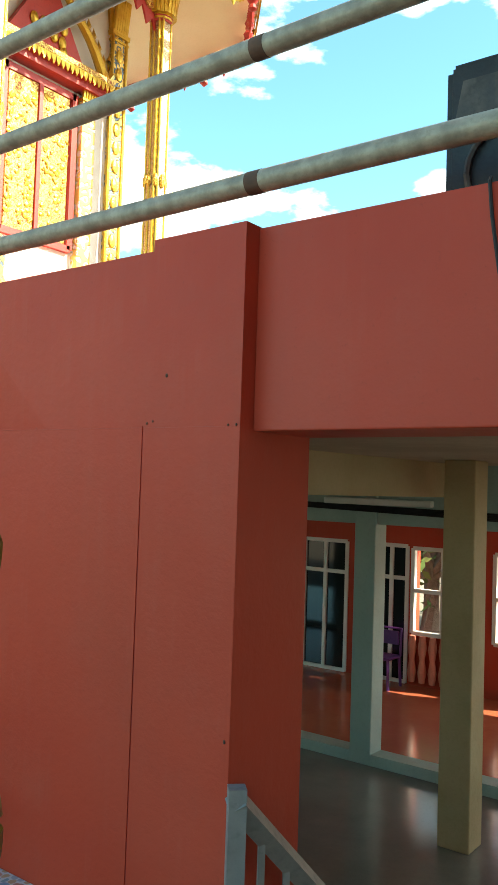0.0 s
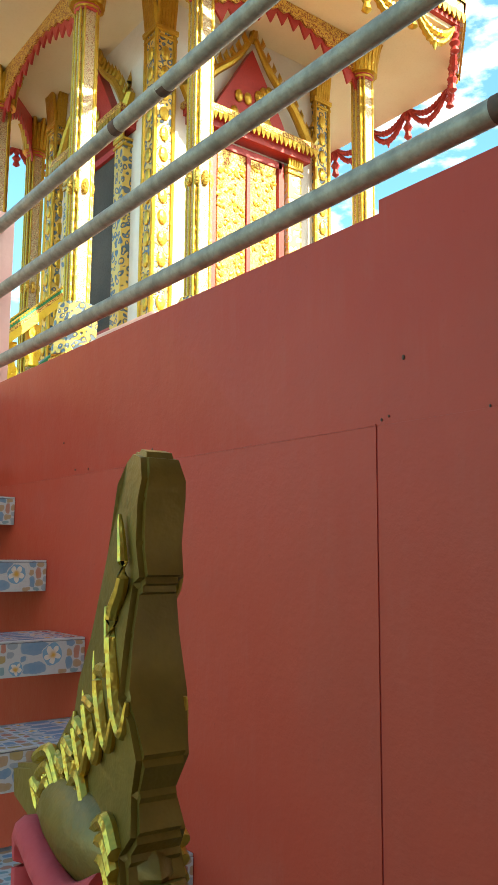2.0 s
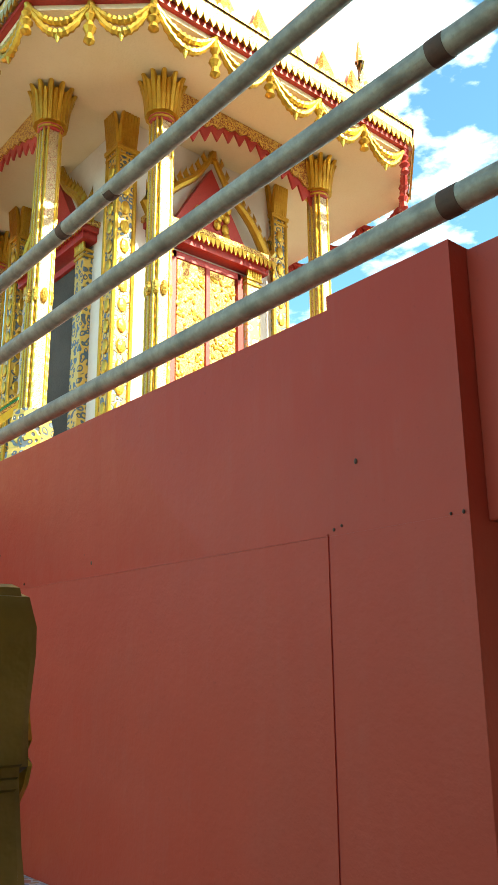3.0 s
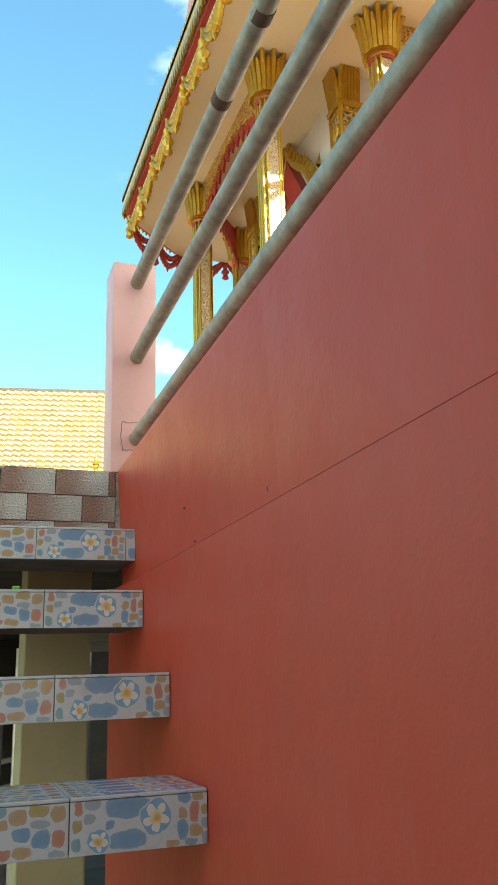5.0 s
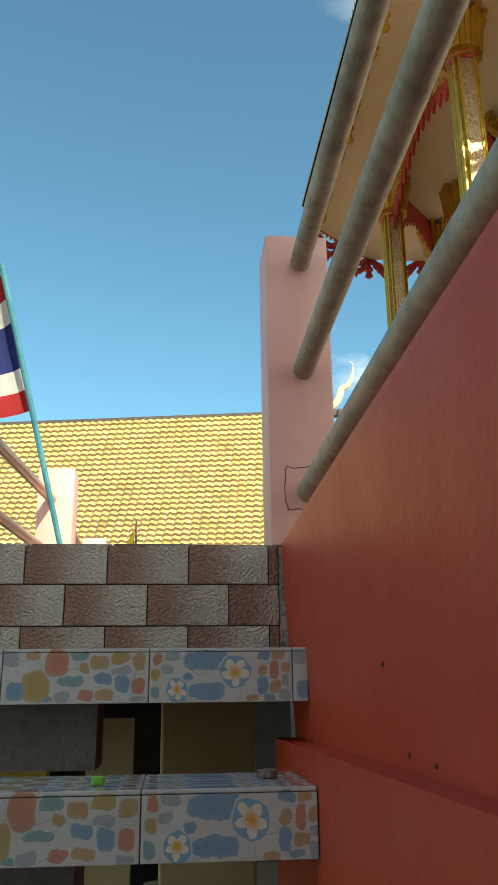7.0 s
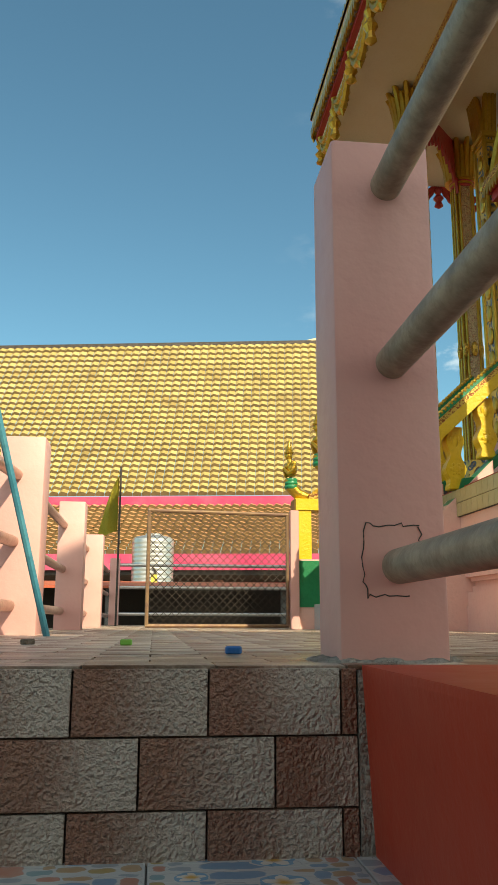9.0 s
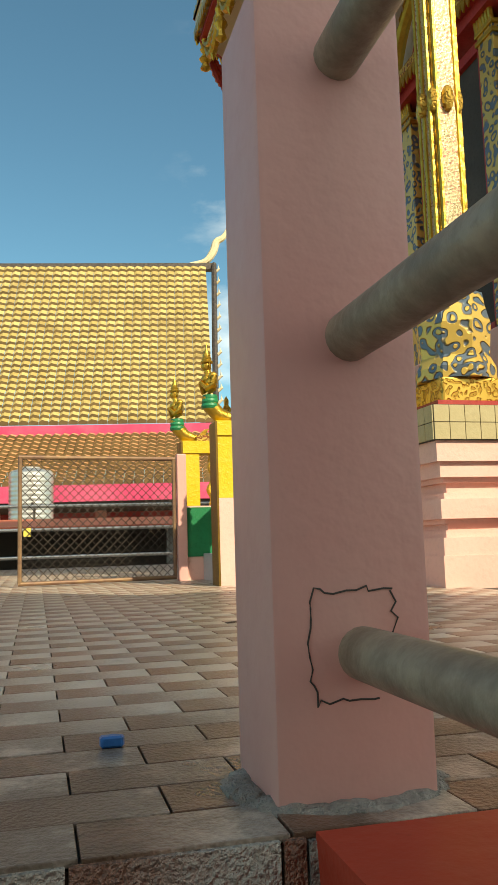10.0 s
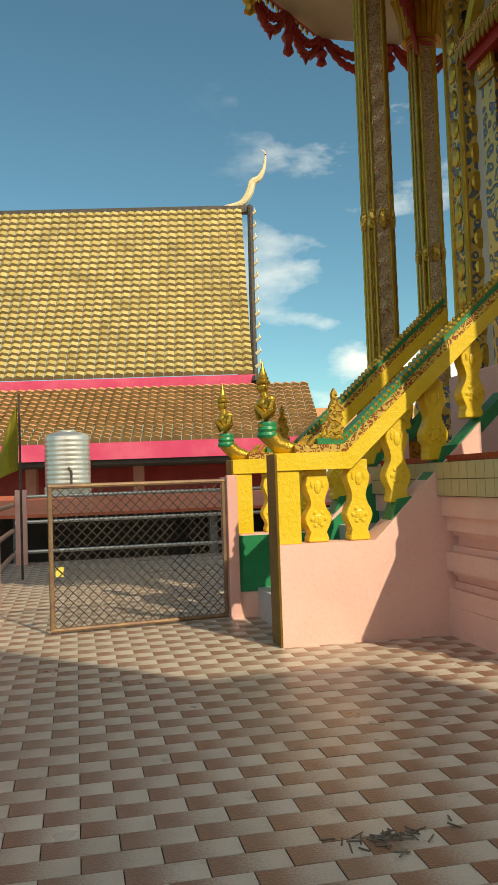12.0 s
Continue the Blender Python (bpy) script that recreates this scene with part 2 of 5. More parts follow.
    col = mix(n, l, fmath(n, l, "MULTIPLY", step(n, l, dirt, 0.5, 0.8), 0.35), col, (0.22, 0.20, 0.17))
    l.new(col, b.inputs["Base Color"])
    bump(n, l, b, fmath(n, l, "MAXIMUM", ia, ib), 0.0006)
    return m


def carved(name, c1, c2, scale=30, rough=0.35, metal=0.55, depth=0.02, ground=None):
    """Gilded carving: scrolls as relief; the hollows keep a darker paint."""
    m, n, l, b = nt(name, rough, metal)
    v = n.new("ShaderNodeTexVoronoi")
    v.feature = "SMOOTH_F1"
    v.inputs["Scale"].default_value = scale
    ns = n.new("ShaderNodeTexNoise")
    ns.inputs["Scale"].default_value = scale * 0.5
    pos = n.new("ShaderNodeNewGeometry").outputs["Position"]
    l.new(pos, ns.inputs["Vector"])
    vec = mix(n, l, 0.06, pos, ns.outputs["Color"], "ADD")
    l.new(vec, v.inputs["Vector"])
    w = fmath(n, l, "SINE", fmath(n, l, "MULTIPLY", v.outputs["Distance"], 16))
    f = step(n, l, w, -0.7, 0.2)
    col = mix(n, l, f, ground or c2, c1)
    col = mix(n, l, fmath(n, l, "MULTIPLY", noise_tex(n, l, 3, 4), 0.4), col, c2)
    l.new(col, b.inputs["Base Color"])
    bump(n, l, b, f, depth)
    return m


def mosaic(name, c1, c2, scale=95):
    """Strips of small mirror-glass chips."""
    m, n, l, b = nt(name, 0.3, 0.9)
    v = n.new("ShaderNodeTexVoronoi")
    v.distance = "CHEBYCHEV"
    v.inputs["Scale"].default_value = scale
    v.inputs["Randomness"].default_value = 0.25
    l.new(n.new("ShaderNodeNewGeometry").outputs["Position"], v.inputs["Vector"])
    cs = n.new("ShaderNodeSeparateColor")
    l.new(v.outputs["Color"], cs.inputs[0])
    col = mix(n, l, cs.outputs[0], c1, c2)
    col = mix(n, l, fmath(n, l, "GREATER_THAN", cs.outputs[1], 0.93), col, (0.40, 0.14, 0.12))
    l.new(col, b.inputs["Base Color"])
    l.new(fmath(n, l, "MULTIPLY_ADD", cs.outputs[2], 0.35, 0.22), b.inputs["Roughness"])
    bump(n, l, b, v.outputs["Distance"], 0.006, 0.7)
    return m


def roof_tile(name, c1, c2, c3):
    m, n, l, b = nt(name, 0.5)
    rnd = n.new("ShaderNodeNewGeometry").outputs["Random Per Island"]
    col = mix(n, l, rnd, c1, c2)
    st = noise_tex(n, l, 0.55, 5, 0.7)
    col = mix(n, l, fmath(n, l, "MULTIPLY", step(n, l, st, 0.45, 0.75), 0.65), col, c3)
    col = mix(n, l, fmath(n, l, "MULTIPLY", step(n, l, noise_tex(n, l, 14, 4), 0.5, 0.75), 0.4), col, c3)
    l.new(col, b.inputs["Base Color"])
    return m


def leaves_mat():
    m, n, l, b = nt("leaves", 0.55)
    rnd = n.new("ShaderNodeNewGeometry").outputs["Random Per Island"]
    l.new(mix(n, l, rnd, (0.05, 0.11, 0.02), (0.16, 0.20, 0.05)), b.inputs["Base Color"])
    return m


M = {
    "red": wall_paint(),
    "dkred": plain("red_trim", (0.36, 0.022, 0.02), (0.44, 0.04, 0.03), 0.45),
    "pinkpost": plain("pink_post_paint", (0.76, 0.40, 0.36), (0.79, 0.46, 0.41), 0.5, big=1.4, fine=30, depth=0.0004, amount=0.10),
    "plinth": plain("plinth_paint", (0.82, 0.48, 0.41), (0.84, 0.54, 0.47), 0.6, big=1.5, amount=0.25),
    "coral": plain("coral_paint", (0.62, 0.20, 0.13), (0.68, 0.28, 0.20), 0.6, amount=0.25),
    "cream": plain("cream_paint", (0.66, 0.55, 0.33), (0.72, 0.62, 0.42), 0.65, amount=0.3),
    "soffit": plain("soffit_paint", (0.78, 0.66, 0.42), (0.82, 0.72, 0.50), 0.7, big=0.8, amount=0.15),
    "white": plain("white_paint", (0.78, 0.77, 0.74), (0.70, 0.68, 0.62), 0.55, amount=0.2),
    "pink_wall": plain("pink_wall_paint", (0.62, 0.25, 0.20), (0.68, 0.32, 0.26), 0.6),
    "gold": carved("gilded_carving", (0.80, 0.52, 0.10), (0.50, 0.28, 0.04), 26, 0.32, 0.6, 0.012),
    "goldfine": carved("gilded_lace", (0.85, 0.60, 0.16), (0.45, 0.24, 0.05), 40, 0.35, 0.5, 0.008, (0.35, 0.08, 0.04)),
    "goldplain": plain("gold_paint", (0.62, 0.40, 0.06), (0.52, 0.30, 0.04), 0.33, 0.75, big=5, depth=0.0012),
    # gold darkened to paint in the serpent's shaded back; also the brown pier edge
    "golddark": plain("shaded_gold_and_brown", (0.22, 0.125, 0.014), (0.15, 0.085, 0.010), 0.42, 0.35, big=9, fine=60, depth=0.0003, amount=0.35),
    "goldblue": carved("gold_on_blue", (0.80, 0.55, 0.14), (0.45, 0.26, 0.05), 14, 0.35, 0.4, 0.015, (0.05, 0.15, 0.26)),
    "goldwhite": carved("gold_on_white", (0.80, 0.58, 0.16), (0.55, 0.34, 0.06), 11, 0.4, 0.3, 0.012, (0.80, 0.78, 0.72)),
    "mosaic": mosaic("mirror_mosaic", (0.64, 0.51, 0.32), (0.46, 0.35, 0.21), 120),
    "yellow": plain("yellow_paint", (0.80, 0.54, 0.03), (0.84, 0.60, 0.06), 0.35, big=3, depth=0.001, amount=0.35),
    "green": plain("green_paint", (0.015, 0.20, 0.075), (0.02, 0.25, 0.10), 0.4, big=3),
    "stepgrey": plain("grey_step", (0.42, 0.43, 0.44), (0.48, 0.49, 0.50), 0.5),
    "steel": plain("galvanised_pipe", (0.40, 0.34, 0.25), (0.24, 0.20, 0.145), 0.48, 0.12, big=16, fine=90, depth=0.0003, amount=0.8),
    "stainless": plain("stainless", (0.74, 0.71, 0.66), (0.64, 0.61, 0.56), 0.34, 0.8, big=3, depth=0),
    "rust": plain("rusty_weld", (0.10, 0.055, 0.035), (0.16, 0.08, 0.05), 0.8, 0.2, big=20),
    "copperpipe": plain("brownish_pipe", (0.42, 0.28, 0.22), (0.50, 0.36, 0.28), 0.35, 0.6, big=8),
    "gatebar": plain("gate_bar", (0.22, 0.125, 0.085), (0.32, 0.20, 0.10), 0.6, 0.3, big=9, amount=0.6),
    "wire": plain("wire", (0.06, 0.05, 0.045), (0.12, 0.095, 0.075), 0.55, 0.5, big=8),
    "magenta": plain("magenta_fascia", (0.60, 0.045, 0.13), (0.68, 0.10, 0.18), 0.5, big=0.8, amount=0.4),
    "floor": brick_tile("two_tone_floor_tile", 1, 0.004),
    "riser": brick_tile("two_tone_riser_tile", 2, 2.345 - 5 * 0.0985, x0=-0.011, relief=0.014),
    "grout": plain("dark_grout", (0.07, 0.055, 0.045), (0.12, 0.09, 0.07), 0.85, big=6),
    "concrete": plain("raw_concrete", (0.22, 0.22, 0.21), (0.13, 0.13, 0.125), 0.85, big=4, fine=60, depth=0.002, amount=0.7),
    "mortar": plain("grey_mortar", (0.36, 0.34, 0.30), (0.22, 0.205, 0.18), 0.9, big=12, fine=80, depth=0.004, amount=0.8),
    "pebble": pebble_tile(),
    "undercream": plain("olive_cream_paint", (0.52, 0.44, 0.25), (0.46, 0.38, 0.20), 0.55, big=2, amount=0.3),
    "mustard": plain("mustard_wall", (0.60, 0.40, 0.08), (0.66, 0.46, 0.12), 0.6),
    "bluegreen": plain("sea_green_paint", (0.34, 0.47, 0.44), (0.40, 0.52, 0.48), 0.5, amount=0.3),
    "greyfloor": plain("polished_grey_floor", (0.20, 0.22, 0.22), (0.26, 0.28, 0.27), 0.14, big=1.0, depth=0, amount=0.2),
    "redfloor": plain("red_floor_tile", (0.42, 0.11, 0.06), (0.48, 0.15, 0.08), 0.16, big=1.2, depth=0, amount=0.2),
    "ceil": plain("stained_ceiling", (0.55, 0.50, 0.38), (0.42, 0.36, 0.25), 0.8),
    # near-black that paints in deep shade under roofs and in openings; also the crack
    "dark": plain("painted_shade_and_crack", (0.05, 0.045, 0.04), (0.08, 0.07, 0.06), 0.8),
    "black": plain("black_plastic", (0.012, 0.012, 0.013), (0.018, 0.018, 0.019), 0.6, depth=0.0008),
    "purple": plain("purple_plastic", (0.10, 0.02, 0.16), (0.12, 0.03, 0.19), 0.4),
    "greyrail": plain("grey_painted_steel", (0.24, 0.24, 0.235), (0.30, 0.295, 0.28), 0.5, 0.2, big=9, amount=0.5),
    "teal": plain("teal_paint", (0.05, 0.24, 0.32), (0.09, 0.32, 0.40), 0.5, big=8),
    "flagred": plain("red_cloth", (0.50, 0.03, 0.04), (0.55, 0.05, 0.05), 0.8),
    "flagblue": plain("blue_cloth", (0.03, 0.04, 0.22), (0.04, 0.06, 0.27), 0.8),
    "flagwhite": plain("white_cloth", (0.78, 0.78, 0.76), (0.74, 0.73, 0.70), 0.8),
    "flagyellow": plain("yellow_cloth", (0.70, 0.56, 0.06), (0.76, 0.64, 0.14), 0.8),
    "flaggreen": plain("olive_cloth", (0.42, 0.40, 0.05), (0.55, 0.42, 0.05), 0.8),
    "yroof": roof_tile("yellow_roof_tile", (0.48, 0.35, 0.11), (0.64, 0.49, 0.19), (0.22, 0.14, 0.04)),
    "oroof": roof_tile("orange_roof_tile", (0.66, 0.29, 0.12), (0.74, 0.38, 0.18), (0.46, 0.20, 0.09)),
    "landing": plain("dark_cement_floor", (0.10, 0.095, 0.088), (0.14, 0.13, 0.12), 0.75, big=1.6, fine=50, depth=0.001),
    "rearwall": plain("brown_red_wall", (0.24, 0.10, 0.07), (0.29, 0.13, 0.09), 0.75, big=0.6),
    # dark brown for the painted shadow lines under the roof tile lips
    "lipshade": plain("tile_lip_shade", (0.13, 0.085, 0.03), (0.20, 0.13, 0.05), 0.8),
    "redroof": plain("red_sheet_roof", (0.52, 0.10, 0.05), (0.60, 0.15, 0.07), 0.5),
    "blue": plain("blue_plastic", (0.02, 0.14, 0.45), (0.03, 0.18, 0.5), 0.4),
    "lime": plain("lime_plastic", (0.15, 0.45, 0.05), (0.20, 0.5, 0.08), 0.5),
    "bark": plain("bark", (0.16, 0.12, 0.09), (0.24, 0.19, 0.15), 0.9, big=6, depth=0.004),
    "leaves": leaves_mat(),
    "ground": plain("ground", (0.20, 0.17, 0.13), (0.26, 0.22, 0.17), 0.9, big=0.4),
    "plaster": plain("pale_plaster_wall", (0.58, 0.44, 0.31), (0.64, 0.50, 0.37), 0.8, big=0.5),
    "glass": None,
}
gm, gn, gl, gb = nt("dark_glass", 0.05)
gb.inputs["Base Color"].default_value = (0.012, 0.016, 0.016, 1)
M["glass"] = gm


# ---------- mesh helpers ----------
def box(bm, x0, y0, z0, x1, y1, z1, bev=0.0):
    vs = [bm.verts.new(p) for p in ((x0, y0, z0), (x1, y0, z0), (x1, y1, z0), (x0, y1, z0), (x0, y0, z1), (x1, y0, z1), (x1, y1, z1), (x0, y1, z1))]
    fs = [bm.faces.new([vs[i] for i in q]) for q in ((3, 2, 1, 0), (4, 5, 6, 7), (0, 1, 5, 4), (1, 2, 6, 5), (2, 3, 7, 6), (3, 0, 4, 7))]
    if bev:
        es = list({e for f in fs for e in f.edges})
        bmesh.ops.bevel(bm, geom=es, offset=bev, segments=2, profile=0.5, affect="EDGES")
    return vs


def prism(bm, pts, z0, z1, axis="z"):
    """A closed outline pushed along an axis: pts are (x, y) for z, (x, z) for y, (y, z) for x."""
    def place(p, h):
        return (p[0], p[1], h) if axis == "z" else (p[0], h, p[1]) if axis == "y" else (h, p[0], p[1])
    a = [bm.verts.new(place(p, z0)) for p in pts]
    b = [bm.verts.new(place(p, z1)) for p in pts]
    n = len(pts)
    bm.faces.new(a)
    bm.faces.new(b)
    for i in range(n):
        bm.faces.new((a[i], a[(i + 1) % n], b[(i + 1) % n], b[i]))


def lathe(bm, prof, n=16, cx=0.0, cy=0.0):
    """prof: (radius, z) from the foot up."""
    rings = [[bm.verts.new((cx + r * math.cos(2 * math.pi * k / n), cy + r * math.sin(2 * math.pi * k / n), z)) for k in range(n)] for r, z in prof]
    for a, b in zip(rings, rings[1:]):
        for k in range(n):
            bm.faces.new((a[k], a[(k + 1) % n], b[(k + 1) % n], b[k]))
    bm.faces.new(rings[0])
    bm.faces.new(rings[-1])


def tube(bm, pts, r, n=8, radii=None):
    pts = [Vector(p) for p in pts]
    rings = []
    for i, p in enumerate(pts):
        d = (pts[min(i + 1, len(pts) - 1)] - pts[max(i - 1, 0)]).normalized()
        q = d.to_track_quat("Z", "Y").to_matrix()
        rr = radii[i] if radii else r
        rings.append([bm.verts.new(p + q @ Vector((rr * math.cos(2 * math.pi * k / n), rr * math.sin(2 * math.pi * k / n), 0))) for k in range(n)])
    for a, b in zip(rings, rings[1:]):
        for k in range(n):
            bm.faces.new((a[k], a[(k + 1) % n], b[(k + 1) % n], b[k]))
    bm.faces.new(rings[0])
    bm.faces.new(rings[-1])


def blob(bm, c, rx, ry, rz, rot=None, seg=12):
    m = Matrix.Translation(c) @ (rot or Matrix()) @ Matrix.Diagonal((rx, ry, rz, 1))
    bmesh.ops.create_uvsphere(bm, u_segments=seg, v_segments=max(6, seg * 2 // 3), radius=1, matrix=m)


def link(name, bm, mat, smooth=False):
    bmesh.ops.recalc_face_normals(bm, faces=bm.faces)
    me = bpy.data.meshes.new(name)
    bm.to_mesh(me)
    bm.free()
    me.materials.append(M[mat])
    if smooth:
        me.shade_smooth()
        me.set_sharp_from_angle(angle=radians(38))
    return new(name, me)


def part(name, bm, mat, parent, label="", smooth=False):
    ob = link(name, bm, mat, smooth)
    ob.parent = parent
    if label:
        ob["label"] = label
    return ob


def thing(name, label, category, at=(0, 0, 0), group="", kind=""):
    ob = new(name)
    ob.empty_display_size = 0.1
    ob.location = at
    return tagged(ob, label, category, group, kind)


def solid(name, bm, mat, label, category, group="", kind="", smooth=False):
    return tagged(link(name, bm, mat, smooth), label, category, group, kind)


def B(*boxes, bev=0.0):
    bm = bmesh.new()
    for b in boxes:
        box(bm, *b, bev=bev)
    return bm


def rbox(p0, p1, width, z0, z1):
    """An upright slab between two plan points, with that thickness to the right-hand side of the way."""
    d = (Vector((*p1, 0)) - Vector((*p0, 0))).normalized()
    n = Vector((d.y, -d.x, 0)) * width
    bm = bmesh.new()
    a, b = Vector((*p0, 0)), Vector((*p1, 0))
    prism(bm, [tuple(a.xy), tuple(b.xy), tuple((b + n).xy), tuple((a + n).xy)], z0, z1)
    return bm


T = 2.345           # height of the terrace floor
LOW = -0.8          # floor of the hall below
S = "structure"

def yard(ob):
    """The temple and its stairs are laid out in units of 1.11 m round the stair head."""
    ob.matrix_basis = Matrix.Translation((0.022, 0.0, -0.11 * T)) @ Matrix.Diagonal((1.11, 1.11, 1.11, 1)) @ ob.matrix_basis
    return ob


# ---------- ground and terrace ----------
solid("ground", B((-400, -400, LOW - 0.5, 400, 400, LOW)), "ground", "bare trodden earth around the temple buildings", "ground", kind=S)
solid("landing", B((-6, -9, LOW, -0.012, -2.9, 0.0)), "landing", "raised concrete landing at the foot of the stairs", "floor", kind=S)
solid("landing_step", B((-6, -2.9, LOW, -1.05, -0.5, 0.0)), "landing", "concrete landing beside the open stairs", "floor", kind=S)

bm = bmesh.new()
prism(bm, [(0.004, -2.80), (0.30, -2.80), (0.30, 0.0), (0.004, 0.0)], LOW, 1.889)
# the wall above the ledge leans out towards its rim
ys = (-2.80, -2.49, -2.10, -1.60, -0.90, 0.0)
foot = [bm.verts.new((x, y, 1.889)) for x, y in zip((0.0, 0.0, 0.006, 0.030, 0.043, 0.046), ys)] + [bm.verts.new((0.30, y, 1.889)) for y in (0.0, -2.80)]
rim = [bm.verts.new((x, y, 2.335)) for x, y in zip((0.0, 0.0, 0.002, 0.005, 0.010, 0.022), ys)] + [bm.verts.new((0.30, y, 2.335)) for y in (0.0, -2.80)]
bm.faces.new(foot)
bm.faces.new(rim)
for i in range(8):
    bm.faces.new((foot[i], foot[(i + 1) % 8], rim[(i + 1) % 8], rim[i]))
wall = solid("wall_terrace", bm, "red", "red painted terrace wall with worn plaster along the stairs", "wall", kind=S)
# the lower panel stands proud of the wall above and ends in a ledge
bm = B((-0.002, -2.484, LOW, 0.004, 0.0, 1.889))
part("lower_panel", bm, "red", wall)
bm = bmesh.new()
prism(bm, [(-0.003, -2.484), (0.004, -2.484), (0.050, -1.60), (0.060, -0.90), (0.060, 0.0), (-0.003, 0.0)], 1.8892, 1.8935)
part("paint_ridge", bm, "red", wall, "paint-smeared ledge along the joint")
part("end_strip", B((0.0, -2.80, LOW, 0.0042, -2.4868, 1.8888)), "red", wall)
part("open_joint", B((0.001, -2.4868, LOW, 0.003, -2.484, 1.888)), "dkred", wall, "dark open joint")
part("raised_coping", B((0.0, -2.80, 2.335, 0.30, -2.50, 2.376)), "red", wall)
bm = bmesh.new()
prism(bm, [(0.0, -2.50), (0.002, -2.10), (0.005, -1.60), (0.010, -0.90), (0.022, 0.0), (0.30, 0.0), (0.30, -2.50)], 2.335, 2.346)
part("coping", bm, "red", wall)
for y, z, r in ((-2.562, 2.02, 0.009), (-2.786, 1.159, 0.008), (-2.79, 1.892, 0.006), (-2.765, 1.892, 0.005), (-2.252, 1.892, 0.004), (-1.50, 1.962, 0.010), (-1.54, 1.935, 0.010), (-1.02, 1.915, 0.007), (-1.12, 1.91, 0.006), (-0.33, 1.90, 0.006), (-0.92, 2.02, 0.006), (-2.05, 1.895, 0.004), (-2.52, 1.905, 0.005), (-2.50, 1.90, 0.006)):
    bm = bmesh.new()
    blob(bm, (max(0.0, min(0.03, (y + 2.3) * 0.04)) - 0.0015, y, z), 0.0022, r * 0.48, r * 0.62, seg=8)
    part("bolt_hole", bm, "rust", wall, "dark chipped hole in the paint")
solid("beam_opening", B((0.05, -9, 1.88, 0.30, -2.80, 2.372), bev=0.004), "red", "red painted concrete beam over the hall opening", "beam", kind=S)
solid("terrace_slab", B((0.30, -9, 2.05, 8.6, 0.0, 2.333), (-1.26, 0.012, 2.05, 8.6, 10.3, 2.335)), "grout", "concrete terrace slab under brown and grey tiles", "floor", kind=S)
solid("terrace_paving_far", B((0.30, -9, 2.333, 8.6, 0.0, 2.341)), "floor", "brown and grey tiled terrace floor", "floor", kind=S)

# ---------- stairs with open risers ----------
stairs = thing("open_stairs", "open concrete stairs with pebble-patterned glazed tiles", "stairs", (0, 0, 0), kind=S)
RISE, RUN = 0.2405, 0.318
for k in range(9):
    z, y = 2.082 - RISE * k, -0.25 - RUN * k
    part("tread_slab", B((-0.98, y + 0.006, z - 0.105, 0.035 if k == 0 else -0.004, y + 0.34, z - 0.007)), "concrete", stairs)
    xs = (-0.985, -0.880, -0.585, -0.290, 0.006, 0.039) if k == 0 else (-0.985, -0.880, -0.585, -0.290, -0.003)
    for a, b in zip(xs, xs[1:]):
        tread = part("tread_tile", B((a + 0.0012, y, z - 0.007, b - 0.0012, y + 0.295, z), bev=0.0015), "pebble", stairs)
        part("nosing_tile", B((a + 0.0012, y - 0.001, z - 0.108, b - 0.0012, y + 0.006, z - 0.0085), bev=0.001), "pebble", tread)
    part("support_block", B((-0.62, y + 0.10, z - RISE, -0.40, y + 0.28, z - 0.105)), "concrete", stairs)

# ---------- corner post and rails ----------
def post_mesh(x0, y0, x1, y1, h, cut=0.0):
    bm = bmesh.new()
    box(bm, x0, y0, T - 0.01, x1, y1, T + h, bev=0.008)
    return bm


post = solid("corner_post", post_mesh(0.004, 0.065, 0.185, 0.230, 0.918), "pinkpost", "pink painted concrete railing post at the stair head", "post", "railing posts", smooth=True)
bm = bmesh.new()
rc = random.Random(11)
loop = []
for i in range(34):
    a = radians(292 - 292 * i / 33)
    loop.append((0.094 + 0.056 * max(-0.85, min(0.85, 1.25 * math.cos(a))) + rc.uniform(-0.0045, 0.0045), 2.507 + 0.064 * max(-0.9, min(0.9, 1.2 * math.sin(a))) + rc.uniform(-0.0045, 0.0045)))
tube(bm, [(x, 0.0645, z) for x, z in loop], 0.0011, 5)
part("crack", bm, "dark", post, "dark crack round the patched pipe socket")
bm = bmesh.new()
for i in range(60):
    a = i / 60 * 2 * math.pi + 0.1 * random.random()
    cx, cy = 0.0925 + 0.105 * math.cos(a), 0.142 + 0.092 * math.sin(a)
    blob(bm, (cx, cy, T - 0.002), 0.020 + 0.016 * random.random(), 0.016 + 0.012 * random.random(), 0.004 + 0.008 * random.random(), seg=6)
solid("mortar_bed", bm, "mortar", "rough grey mortar round the foot of the post", "mortar", kind="stuff")

railing = thing("pipe_railing", "three weathered galvanised pipe rails along the terrace edge", "railing", (0.09, 0, T))
railing.location = (0, 0, 0)
for z in (2.497, 2.842, 3.174):
    bm = bmesh.new()
    tube(bm, [(0.104, 0.085, z), (0.098, -1.2, z + 0.003), (0.088, -2.75, z + 0.008), (0.080, -6.2, z + 0.014)], 0.0285, 20)
    rail = part("rail", bm, "steel", railing, smooth=True)
    for y in ((-2.76,) if z < 3 else (-1.12, -1.45)):
        bm = bmesh.new()
        tube(bm, [(0.088, y - 0.02, z + 0.008), (0.088, y, z + 0.008), (0.088, y + 0.022, z + 0.008)] if z < 3 else [(0.098, y - 0.02, z + 0.003), (0.098, y, z + 0.003), (0.098, y + 0.022, z + 0.003)], 0.0295, 20)
